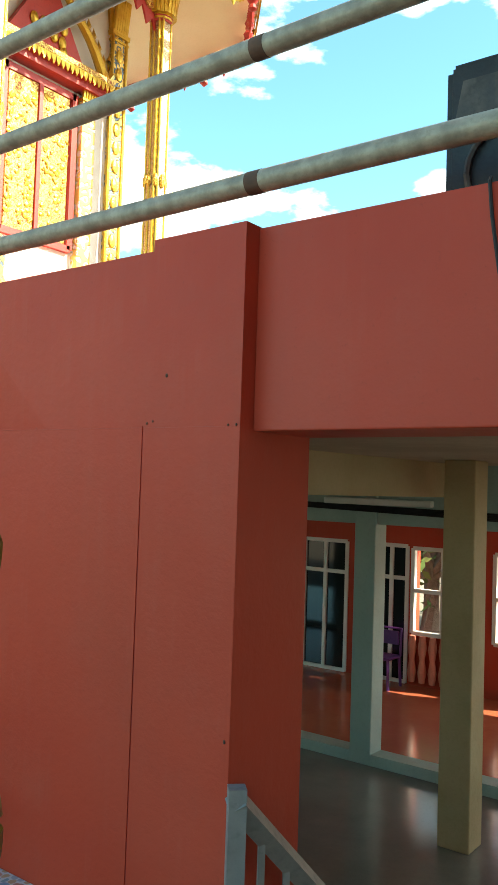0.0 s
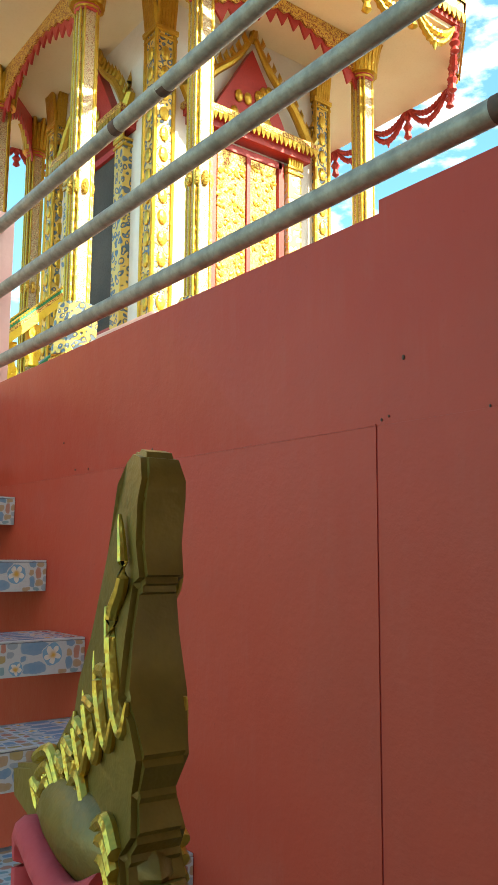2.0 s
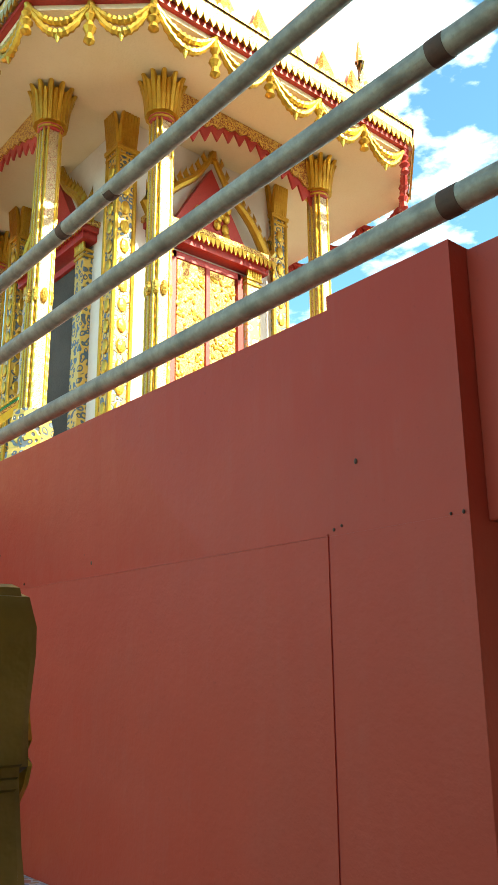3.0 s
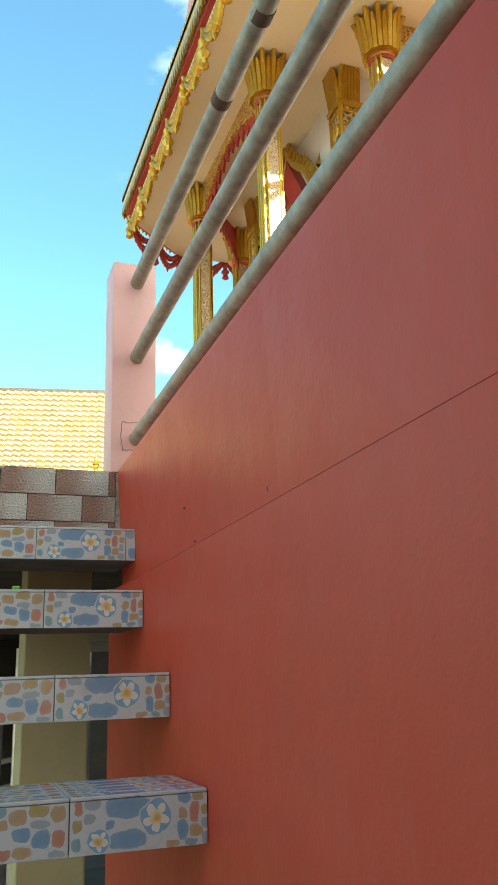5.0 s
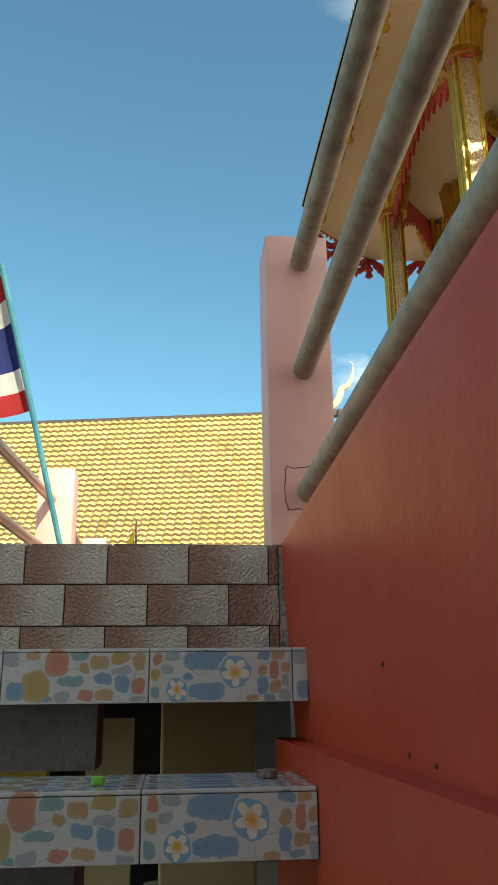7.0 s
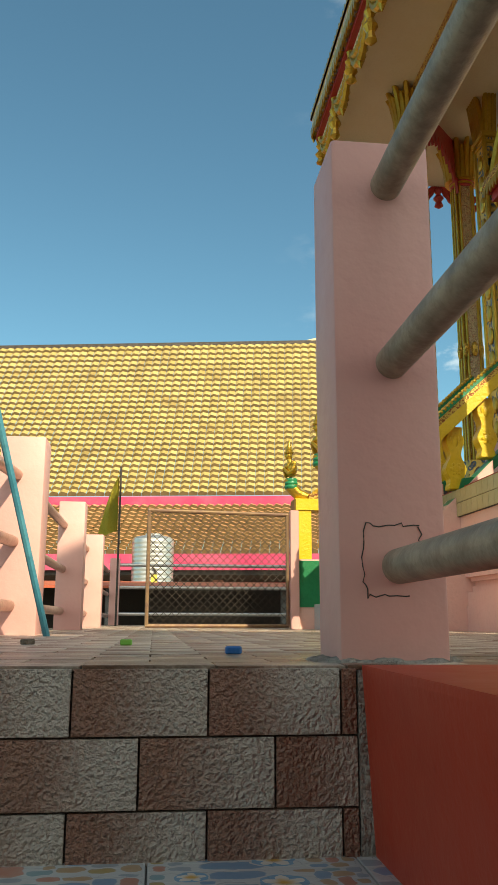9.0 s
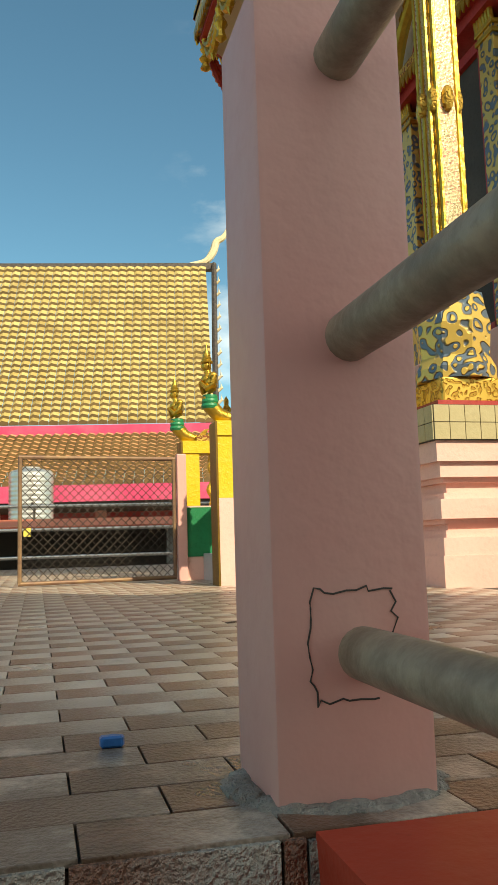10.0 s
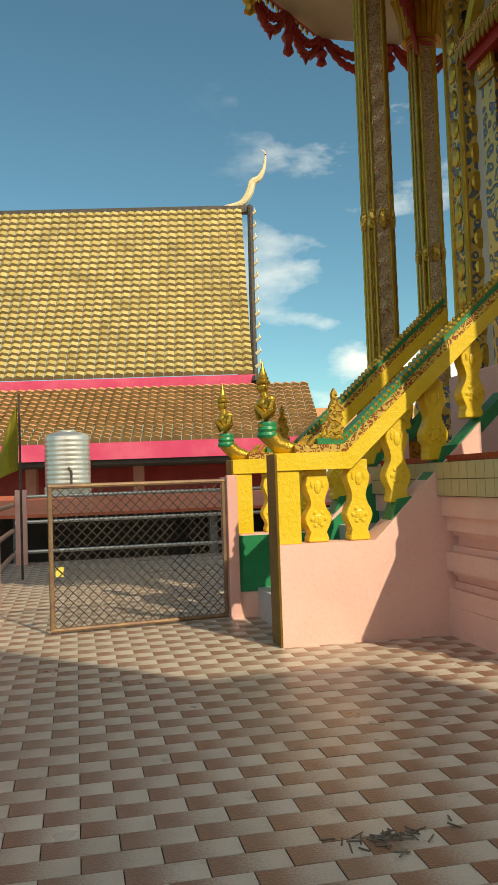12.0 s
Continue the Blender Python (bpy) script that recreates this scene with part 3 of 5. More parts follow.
        part("weld_ring", bm, "rust", rail, "rust-brown weld ring", True)
part("end_post", post_mesh(0.0, -6.40, 0.185, -6.2, 0.925), "pinkpost", railing)

# ---------- left fence of the terrace ----------
def fence_post(x0, y0, x1, y1, h, label, mat="pinkpost"):
    return solid("fence_post", post_mesh(x0, y0, x1, y1, h), mat, label, "post", "railing posts", smooth=True)


fence_post(-1.24, 0.03, -1.03, 0.23, 0.925, "pale pink concrete railing post at the stair head")
fence_post(-1.00, 2.50, -0.80, 2.70, 0.885, "sunlit pale pink concrete post on the terrace edge")
fence_post(-0.96, 4.50, -0.78, 4.68, 0.87, "shaded pink concrete post on the terrace edge")
fence_post(-0.94, 6.45, -0.77, 6.62, 0.84, "sunlit pink concrete post on the terrace edge")
left = thing("pipe_fence", "brownish pipe rails between the pink terrace posts", "railing")
for z in (2.47, 2.75, 3.05):
    for y0, y1 in ((0.22, 2.51), (2.69, 4.51), (4.67, 6.46), (6.61, 9.98)):
        bm = bmesh.new()
        tube(bm, [(-1.12 if y0 < 1 else -0.92, y0, z), (-0.92, y1, z)], 0.026, 14)
        part("rail", bm, "copperpipe", left, smooth=True)
back = thing("back_fence", "steel pipe rails across the far end of the terrace", "railing")
for z in (2.49, 2.84, 3.14):
    bm = bmesh.new()
    tube(bm, [(-0.9, 10.05, z), (0.9, 10.05, z), (3.0, 10.05, z)], 0.022, 12)
    part("rail", bm, "stainless", back, smooth=True)
fence_post(-0.89, 9.98, -0.76, 10.11, 0.88, "pink post at the corner of the far fence")
fence_post(1.58, 9.98, 1.72, 10.11, 0.95, "low pink post on the far fence")

# ---------- chain-link gate ----------
GATE_TURN = math.atan2(5.17 - 5.32, -0.345 - 0.765)
gate = thing("wire_gate", "half-open chain-link gate with a yellowed steel frame", "gate", (0.765, 5.32, T))
L, H0, H1 = 1.12, 0.025, 0.905


def gate_part(name, lines, r, mat, label="", n=8):
    bm = bmesh.new()
    for a, b in lines:
        tube(bm, [a, b], r, n)
    ob = part(name, bm, mat, gate, label, True)
    ob.matrix_local = Matrix.Rotation(GATE_TURN, 4, "Z")
    return ob


gate_part("frame", [((0, 0, H0), (0, 0, H1)), ((L, 0, H0), (L, 0, H1)), ((-0.01, 0, H1), (L + 0.01, 0, H1)), ((-0.01, 0, H0), (L + 0.01, 0, H0))], 0.015, "gatebar")
lines = []
d = 0.062
k = -H1
while k < L:
    a0, a1 = max(k, 0), min(k + H1 - H0, L)
    if a1 > a0:
        lines.append(((a0, 0, H0 + a0 - k), (a1, 0, H0 + a1 - k)))
        lines.append(((a0, 0.004, H1 - (a0 - k)), (a1, 0.004, H1 - (a1 - k))))
    k += d
gate_part("chain_link", lines, 0.0028, "wire", "rusty diamond wire mesh", 5)
bm = B((L - 0.075, -0.006, 0.35, L - 0.025, -0.004, 0.41))
ob = part("tag_plate", bm, "flagyellow", gate, "small yellow plate tied to the mesh")
ob.matrix_local = Matrix.Rotation(GATE_TURN, 4, "Z")
solid("gate_post", B((0.785, 5.28, T - 0.01, 0.855, 5.35, T + 0.94), bev=0.006), "pinkpost", "slim pink post carrying the gate hinges", "post")

# ---------- temple stair with naga balustrades ----------
tstairs = yard(thing("temple_stairs", "grey plastered steps leading up to the temple door", "stairs", kind=S))
for k in range(5):
    part("step", B((0.86 + 0.26 * k, 4.0, T - 0.01, 2.2, 4.785, T + 0.175 * (k + 1)), bev=0.004), "stepgrey", tstairs)


def baluster(parent, x, y, z, h):
    """A flat vase-shaped baluster with a square foot and cap, a carved roundel and a leaf."""
    prof = [(0.052, 0), (0.052, 0.07), (0.040, 0.09), (0.044, 0.13), (0.040, 0.17), (0.062, 0.24), (0.070, 0.32), (0.060, 0.40), (0.034, 0.49), (0.030, 0.55), (0.040, 0.62), (0.058, 0.72), (0.062, 0.80), (0.048, 0.88), (0.044, 0.92), (0.052, 0.94), (0.052, 1.0)]
    pts = [(x + w, z + t * h) for w, t in prof] + [(x - w, z + t * h) for w, t in reversed(prof)]
    bm = bmesh.new()
    prism(bm, pts, y - 0.045, y + 0.045, "y")
    bmesh.ops.bevel(bm, geom=[e for e in bm.edges], offset=0.005, segments=1, affect="EDGES")
    for s in (-1, 1):
        blob(bm, (x, y + s * 0.045, z + 0.32 * h), 0.030, 0.008, 0.030, seg=10)
        for a in range(6):
            blob(bm, (x + 0.034 * math.cos(a * 1.047), y + s * 0.046, z + 0.32 * h + 0.034 * math.sin(a * 1.047)), 0.012, 0.006, 0.012, seg=6)
        blob(bm, (x, y + s * 0.045, z + 0.76 * h), 0.020, 0.008, 0.034, seg=8)
        blob(bm, (x - 0.028, y + s * 0.045, z + 0.80 * h), 0.010, 0.007, 0.022, seg=6)
        blob(bm, (x + 0.028, y + s * 0.045, z + 0.80 * h), 0.010, 0.007, 0.022, seg=6)
    return part("baluster", bm, "yellow", parent, "carved yellow baluster")


def slope_slab(y0, y1, x0, xb, x1, z, thick, rise):
    """A band that runs level from x0 to xb, then climbs to x1; z is its underside."""
    zt = z + thick
    pts = [(x0, z), (xb, z), (x1, z + rise), (x1, zt + rise), (xb - 0.02, zt), (x0, zt)]
    bm = bmesh.new()
    prism(bm, pts, y0, y1, "y")
    return bm


def balustrade(name, yc, x0, inner, label):
    s = yard(thing(name, label, "balustrade", (0, 0, 0)))
    y0, y1 = yc - 0.085, yc + 0.085
    bm = bmesh.new()
    prism(bm, [(x0, T - 0.01), (1.86, T - 0.01), (1.86, 3.42), (1.26, 2.84), (x0, 2.84)], y0, y1, "y")
    base = part("base_wall", bm, "plinth", s, "pink plastered stair base")
    g0 = y0 - 0.006 if inner < 0 else y1
    bm = bmesh.new()
    prism(bm, [(x0 + 0.004, 2.50), (1.70, 2.50), (1.70, 3.20), (1.26, 2.83), (x0 + 0.004, 2.83)], g0, g0 + 0.006, "y")
    part("inner_face", bm, "green", s, "dark green inner side of the stair wall")
    bm = bmesh.new()
    prism(bm, [(1.27, 2.84), (1.35, 2.915), (1.40, 3.04), (1.48, 3.05), (1.62, 3.19), (1.66, 3.30), (1.74, 3.31), (2.02, 3.58), (2.02, 3.50), (1.27, 2.79)], y0 + 0.02, y1 - 0.02, "y")
    part("curb", bm, "green", s, "dark green scrolled curb")
    part("pier", B((x0, y0 + 0.01, 2.84, x0 + 0.115, y1 - 0.01, 3.22), bev=0.004), "yellow", s, "yellow end pier")
    part("edge_strip", B((x0 - 0.012, y0 - 0.004, T, x0 - 0.001, y1, 3.28)), "golddark", s, "dark brown edge of the pier")
    part("handrail", slope_slab(y0, y1, x0 - 0.008, 1.15, 2.16, 3.20, 0.085, 0.93), "yellow", s, "thick yellow handrail")
    part("carved_band", slope_slab(y0 + 0.012, y1 - 0.012, x0 + 0.10, 1.14, 2.16, 3.285, 0.040, 0.93), "goldfine", s, "gilded carved band on red")
    part("serpent_back", slope_slab(y0 + 0.03, y1 - 0.03, x0 + 0.22, 1.13, 2.16, 3.325, 0.030, 0.93), "green", s, "green serpent back along the rail")
    bm = bmesh.new()
    n = 46
    for i in range(n):
        f = i / (n - 1)
        x = x0 + 0.3 + (2.14 - x0 - 0.3) * f
        z = 3.352 + max(0.0, (x - 1.13) * 0.93 / 1.01)
        for yy in (y0 + 0.036, y1 - 0.036):
            blob(bm, (x, yy, z), 0.014, 0.010, 0.016, seg=6)
    tagged(part("beading", bm, "goldplain", s, "row of golden scales"), kind="stuff")
    for i, x in enumerate((0.985, 1.20, 1.415, 1.63, 1.85)):
        zb = 2.842 if x < 1.27 else 2.842 + (x - 1.26) * 0.97 + 0.03
        zt = 3.20 + max(0.0, (x - 1.15) * 0.92)
        baluster(s, x, yc, zb, zt - zb)
    return s


def deity(name, x, y, z, h, label):
    """A crowned figure with joined palms that rises from the serpent's end; one plain gilded mesh."""
    bm = bmesh.new()
    def p(dx, dz):
        return (x + dx * h, y, z + dz * h)
    tube(bm, [p(0.50, 0.03), p(0.30, 0.04), p(0.14, 0.09), p(0.04, 0.20), p(0.01, 0.32), p(0.03, 0.42)], 0.1, 14, [0.05 * h, 0.075 * h, 0.095 * h, 0.10 * h, 0.085 * h, 0.09 * h])
    blob(bm, p(0.04, 0.50), 0.095 * h, 0.13 * h, 0.11 * h, seg=14)
    blob(bm, p(-0.02, 0.535), 0.06 * h, 0.10 * h, 0.06 * h, seg=12)
    for s in (-1, 1):
        tube(bm, [(x + 0.05 * h, y + s * 0.13 * h, z + 0.56 * h), (x + 0.05 * h, y + s * 0.155 * h, z + 0.46 * h), (x - 0.03 * h, y + s * 0.12 * h, z + 0.40 * h), (x - 0.09 * h, y + s * 0.02 * h, z + 0.50 * h)], 0.03, 8, [0.045 * h, 0.04 * h, 0.035 * h, 0.022 * h])
        blob(bm, (x + 0.05 * h, y + s * 0.13 * h, z + 0.57 * h), 0.055 * h, 0.045 * h, 0.045 * h, seg=8)
        blob(bm, (x + 0.02 * h, y + s * 0.068 * h, z + 0.71 * h), 0.012 * h, 0.012 * h, 0.035 * h, seg=6)
    tube(bm, [p(0.02, 0.58), p(0.0, 0.66)], 0.03, 10, [0.045 * h, 0.04 * h])
    blob(bm, p(-0.005, 0.71), 0.062 * h, 0.058 * h, 0.075 * h, seg=12)
    blob(bm, p(-0.065, 0.705), 0.014 * h, 0.01 * h, 0.02 * h, seg=6)
    lathe(bm, [(0.074 * h, z + 0.745 * h), (0.080 * h, z + 0.765 * h), (0.060 * h, z + 0.785 * h), (0.064 * h, z + 0.805 * h), (0.046 * h, z + 0.83 * h), (0.048 * h, z + 0.85 * h), (0.030 * h, z + 0.88 * h), (0.030 * h, z + 0.895 * h), (0.014 * h, z + 0.93 * h), (0.003 * h, z + 1.0 * h)], 14, x, y)
    ob = solid(name, bm, "goldplain", label, "statue", "kneeling guardians on the rail ends", smooth=True)
    return yard(ob)


def skirt(x, y, z, h):
    bm = bmesh.new()
    for r, dz in ((0.115, 0.20), (0.108, 0.26), (0.10, 0.31)):
        lathe(bm, [(r * h * 0.9, z + (dz - 0.03) * h), (r * h, z + dz * h), (r * h * 0.9, z + (dz + 0.03) * h)], 14, x + 0.03 * h, y)
    return bm


def flame_tail(x, y, z, h):
    """Upright flame-shaped serpent tail with curled edges and back fins."""
    bm = bmesh.new()
    out = [(0, 0), (0.10, 0.02), (0.20, 0.10), (0.24, 0.24), (0.18, 0.34), (0.24, 0.44), (0.17, 0.56), (0.20, 0.66), (0.12, 0.76), (0.13, 0.88), (0.07, 1.0), (0.02, 0.90), (0.03, 0.78), (-0.03, 0.66), (0.0, 0.56), (-0.07, 0.44), (-0.02, 0.34), (-0.10, 0.22), (-0.06, 0.10)]
    prism(bm, [(x + a * h, z + b * h) for a, b in out], y - 0.018, y + 0.018, "y")
    for a, b, r in ((0.09, 0.14, 0.055), (0.10, 0.30, 0.05), (0.07, 0.48, 0.045), (0.07, 0.64, 0.035), (0.07, 0.80, 0.025)):
        blob(bm, (x + a * h, y, z + b * h), r * h, 0.03, r * h * 1.2, seg=8)
    return bm


def fins(x, y, z):
    bm = bmesh.new()
    for i in range(5):
        xx = x + 0.055 * i
        hh = 0.055 + 0.008 * i
        prism(bm, [(xx, z), (xx + 0.05, z), (xx + 0.055, z + 0.02), (xx + 0.085, z + hh), (xx + 0.045, z + 0.045)], y - 0.022, y + 0.022, "y")
    return bm


for yc, xs, inner, lab in ((3.935, 0.772, 1, "front"), (4.87, 0.735, -1, "rear")):
    bal = balustrade("naga_balustrade", yc, xs, inner, "yellow carved stair balustrade on a pink base" if inner > 0 else "yellow stair balustrade with a green inner wall")
    deity("guardian_figure", xs - 0.035, yc, 3.285, 0.47, "golden crowned guardian figure with joined palms")
    part("skirt_moulding", skirt(xs - 0.035, yc, 3.285, 0.47), "green", bal, "green banded serpent neck", True)
    part("back_fins", fins(xs + 0.12, yc, 3.325), "goldplain", bal, "golden serpent fins")
    part("flame_tail", flame_tail(xs + 0.31, yc, 3.34, 0.27), "gold", bal, "upright red and gold flame finial")

# ---------- temple ----------
temple = yard(thing("temple", "small gilded temple with chamfered eaves on a pink plinth", "temple", (0, 0, 0)))
CX, CY = 3.647, 4.187


def redent(a, b, c, d):
    """A plan with stepped corners round the temple's centre: half sizes (a, b) of one arm and (c, d) of the other."""
    pts = [(-a, -b), (-c, -b), (-c, -d), (c, -d), (c, -b), (a, -b), (a, b), (c, b), (c, d), (-c, d), (-c, b), (-a, b)]
    return [(CX + x, CY + y) for x, y in pts]


def plinth_level(name, out, z0, z1, mat):
    bm = bmesh.new()
    prism(bm, redent(1.94 + out, 1.25 + out, 1.20 + out, 2.05 + out), z0, z1)
    return part(name, bm, mat, temple)


for out, z0, z1, mat in ((0.07, T - 0.02, T + 0.15, "coral"), (0.06, T + 0.15, T + 0.235, "coral"), (0.03, T + 0.235, T + 0.27, "coral"), (0.01, T + 0.27, T + 0.30, "coral"),
                         (0.035, T + 0.30, T + 0.325, "coral"), (0.07, T + 0.325, T + 0.42, "coral"), (0.03, T + 0.42, T + 0.45, "coral"), (0.0, T + 0.45, T + 0.50, "coral"),
                         (0.03, T + 0.50, T + 0.525, "coral"), (0.06, T + 0.525, T + 0.60, "coral"), (0.085, T + 0.60, T + 0.70, "coral")):
    plinth_level("plinth_moulding", out, z0, z1, "plinth")
FL = T + 0.875
plinth_level("plinth_band", 0.10, T + 0.70, FL - 0.002, "grout")
# square tiles of the plinth band
def band_tiles(p0, p1):
    a, b = Vector((*p0, 0)), Vector((*p1, 0))
    ln = (b - a).length
    n = max(1, round(ln / 0.085))
    d = (b - a) / n
    nrm = Vector((d.y, -d.x, 0)).normalized()
    for i in range(n):
        q0, q1 = a + d * i + d.normalized() * 0.002, a + d * (i + 1) - d.normalized() * 0.002
        for zz in (0, 1):
            z0 = T + 0.704 + zz * 0.085
            bm = bmesh.new()
            prism(bm, [tuple(q0.xy), tuple(q1.xy), tuple((q1 + nrm * 0.006).xy), tuple((q0 + nrm * 0.006).xy)], z0, z0 + 0.081)
            part("band_tile", bm, "undercream", temple)


outline = redent(2.04, 1.35, 1.30, 2.15)
for i in (0, 1, 2, 11, 10):
    band_tiles(outline[i], outline[(i + 1) % 12])
bm = bmesh.new()
prism(bm, redent(1.98, 1.29, 1.24, 2.09), FL - 0.002, FL + 0.03)
part("plinth_cap", bm, "dkred", temple, "red painted edge of the porch floor")
part("body_base", B((2.50, 2.86, FL + 0.03, 4.80, 5.52, 3.86), bev=0.02), "plinth", temple)
part("body_wall", B((2.65, 3.0, 3.86, 4.65, 5.38, 7.1)), "white", temple, "white plastered temple wall")


def temple_column(x, y):
    """Redented shaft with rope edges and mirror strips, flower band and a flaring lotus capital."""
    col = part("column", B((x - 0.17, y - 0.17, FL + 0.03, x + 0.17, y + 0.17, FL + 0.16), bev=0.012), "gold", temple, "gilded column with mirror mosaic strips")
    bm = bmesh.new()
    lathe(bm, [(0.215, FL + 0.16), (0.215, FL + 0.22), (0.185, FL + 0.28), (0.20, FL + 0.45), (0.175, FL + 0.55), (0.165, FL + 0.62)], 8, x, y)
    part("column_base", bm, "goldblue", col, "gilded leaf base with green edges")
    top = 6.62
    r0 = 0.088
    bm = bmesh.new()
    a, c = r0, r0 * 0.66
    prism(bm, [(x + u, y + v) for u, v in ((-a, -c), (-c, -c), (-c, -a), (c, -a), (c, -c), (a, -c), (a, c), (c, c), (c, a), (-c, a), (-c, c), (-a, c))], FL + 0.55, top)
    part("shaft", bm, "mosaic", col, "mirror mosaic faces of the shaft")
    for u, v in ((-a, -c), (-c, -a), (c, -a), (a, -c), (a, c), (c, a), (-c, a), (-a, c), (-c, -c), (-a - 0.004, 0)):
        bm = bmesh.new()
        pts, rad = [], []
        n = 64
        for i in range(n + 1):
            pts.append((x + u, y + v, FL + 0.55 + (top - FL - 0.55) * i / n))
            rad.append(0.0135 if i % 2 else 0.0105)
        tube(bm, pts, 0.015, 6, rad)
        part("rope_edge", bm, "goldplain", col, "golden rope moulding")
    bm = bmesh.new()
    zb = FL + 0.55 + (top - FL - 0.55) * 0.40
    for k in range(8):
        an = k * math.pi / 4
        blob(bm, (x + 0.098 * math.cos(an), y + 0.098 * math.sin(an), zb), 0.034, 0.034, 0.075, seg=8)
    part("flower_band", bm, "gold", col, "gilded flower band")
    bm = bmesh.new()
    for dz, r in ((0.0, 0.118), (0.035, 0.127), (0.07, 0.121)):
        lathe(bm, [(r - 0.012, top - 0.02 + dz), (r, top - 0.005 + dz), (r - 0.012, top + 0.01 + dz)], 12, x, y)
    part("neck_ring", bm, "dkred", col)
    cap = bmesh.new()
    lathe(cap, [(0.12, top), (0.125, top + 0.2), (0.16, top + 0.40)], 12, x, y)
    for ring, (r1, r2, h, n) in enumerate(((0.135, 0.225, 0.40, 12), (0.13, 0.19, 0.30, 12))):
        for k in range(n):
            an = 2 * math.pi * (k + 0.5 * ring) / n
            ca, sa = math.cos(an), math.sin(an)
            pts = [(x + r * ca, y + r * sa, top + 0.05 + t * h) for r, t in ((r1, 0), (r1 + 0.01, 0.4), (r1 + (r2 - r1) * 0.5, 0.8), (r2, 1.0), (r2 + 0.02, 1.06))]
            bm = bmesh.new()
            tube(bm, pts, 0.03, 6, [0.030, 0.034, 0.032, 0.020, 0.004])
            part("petal", bm, "goldplain", col, smooth=True)
    part("capital", cap, "goldplain", col, "golden lotus capital", True)


for x, y in ((1.894, 3.12), (1.903, 5.255), (2.632, 2.332), (2.65, 6.04), (4.662, 2.332), (4.662, 6.04)):
    temple_column(x, y)


def pilaster(x0, y0, x1, y1):
    p_ = part("pilaster", B((x0, y0, 3.86, x1, y1, 6.70)), "goldblue", temple, "pilaster with gilded leaves on blue")
    zt = 6.70
    n = 6
    for side in range(2):
        for k in range(n):
            bm = bmesh.new()
            f = (k + 0.5) / n
            if side == 0:
                c, o = (x0 + (x1 - x0) * f, y0), (0, -1)
            else:
                c, o = (x0, y0 + (y1 - y0) * f), (-1, 0)
            pts = [(c[0] + o[0] * s, c[1] + o[1] * s, zt + t) for s, t in ((0.0, 0.0), (0.02, 0.2), (0.04, 0.32), (0.075, 0.40))]
            tube(bm, pts, 0.03, 6, [0.026, 0.03, 0.026, 0.006])
            part("capital_leaf", bm, "goldplain", p_, smooth=True)
    for dz in (-0.08, -0.02, 0.0):
        part("neck_moulding", B((x0 - 0.03 - dz * 0.2, y0 - 0.03 - dz * 0.2, zt + dz - 0.03, x1 + 0.03, y1 + 0.03, zt + dz), bev=0.004), "goldplain", p_)
    # leaf chain on both faces
    for k in range(13):
        z = 3.98 + k * 0.205
        bm = bmesh.new()
        blob(bm, ((x0 + x1) / 2, y0 - 0.005, z), 0.05, 0.02, 0.075, seg=8)
        part("leaf", bm, "goldplain", p_)
        bm = bmesh.new()
        blob(bm, (x0 - 0.005, (y0 + y1) / 2, z), 0.02, 0.05, 0.075, seg=8)
        part("leaf", bm, "goldplain", p_)
    for xx, yy in ((x0, y0), (x1, y0), (x0, y1)):
        bm = bmesh.new()
        tube(bm, [(xx, yy, 3.86), (xx, yy, 6.70)], 0.022, 8)
        part("edge_rope", bm, "goldplain", p_)


pilaster(2.54, 2.95, 2.74, 3.15)
pilaster(4.56, 2.95, 4.76, 3.15)
pilaster(2.54, 5.20, 2.74, 5.40)


def lace(bm, p0, p1, z, step_, h, out, up=False):
    """A row of small pointed leaves hanging from a straight edge."""
    a, b = Vector(p0), Vector(p1)
    n = max(2, round((b - a).length / step_))
    d = (b - a) / n
    nr = Vector((d.y, -d.x, 0)).normalized() * out
    s = 1 if up else -1
    for i in range(n):
        c = a + d * (i + 0.5)
        pts = [c - d * 0.5, c + d * 0.5, c + d * 0.38 + Vector((0, 0, s * h * 0.5)), c + Vector((0, 0, s * h)), c - d * 0.38 + Vector((0, 0, s * h * 0.5))]
        f = [bm.verts.new((q.x + nr.x, q.y + nr.y, q.z + z)) for q in pts]
        g = [bm.verts.new((q.x - nr.x, q.y - nr.y, q.z + z)) for q in pts]
        bm.faces.new(f)
        bm.faces.new(list(reversed(g)))
        for j in range(5):
            bm.faces.new((f[j], g[j], g[(j + 1) % 5], f[(j + 1) % 5]))


def ornate_opening(face, c, z0, z1, half, closed):
    """A gilded window or door: red frame, carved leaves, side pilasters, fringed lintel and flame pediment.
    face: 'y' looks along -y from the wall at y = 3.0; 'x' looks along -x from the wall at x = 2.65."""
    mat = Matrix.Translation((c, 3.0, 0)) if face == "y" else Matrix.Translation((2.65, c, 0)) @ Matrix.Rotation(-math.pi / 2, 4, "Z")
    o = part("ornate_window" if closed else "ornate_door", B((-half - 0.03, -0.05, z0, -half + 0.04, 0.02, z1), (half - 0.04, -0.05, z0, half + 0.03, 0.02, z1), (-half, -0.05, z1 - 0.07, half, 0.02, z1), (-half, -0.05, z0 - 0.03, half, 0.02, z0 + 0.04)), "dkred", temple, "red framed opening with gilded carving")
    o.matrix_local = mat
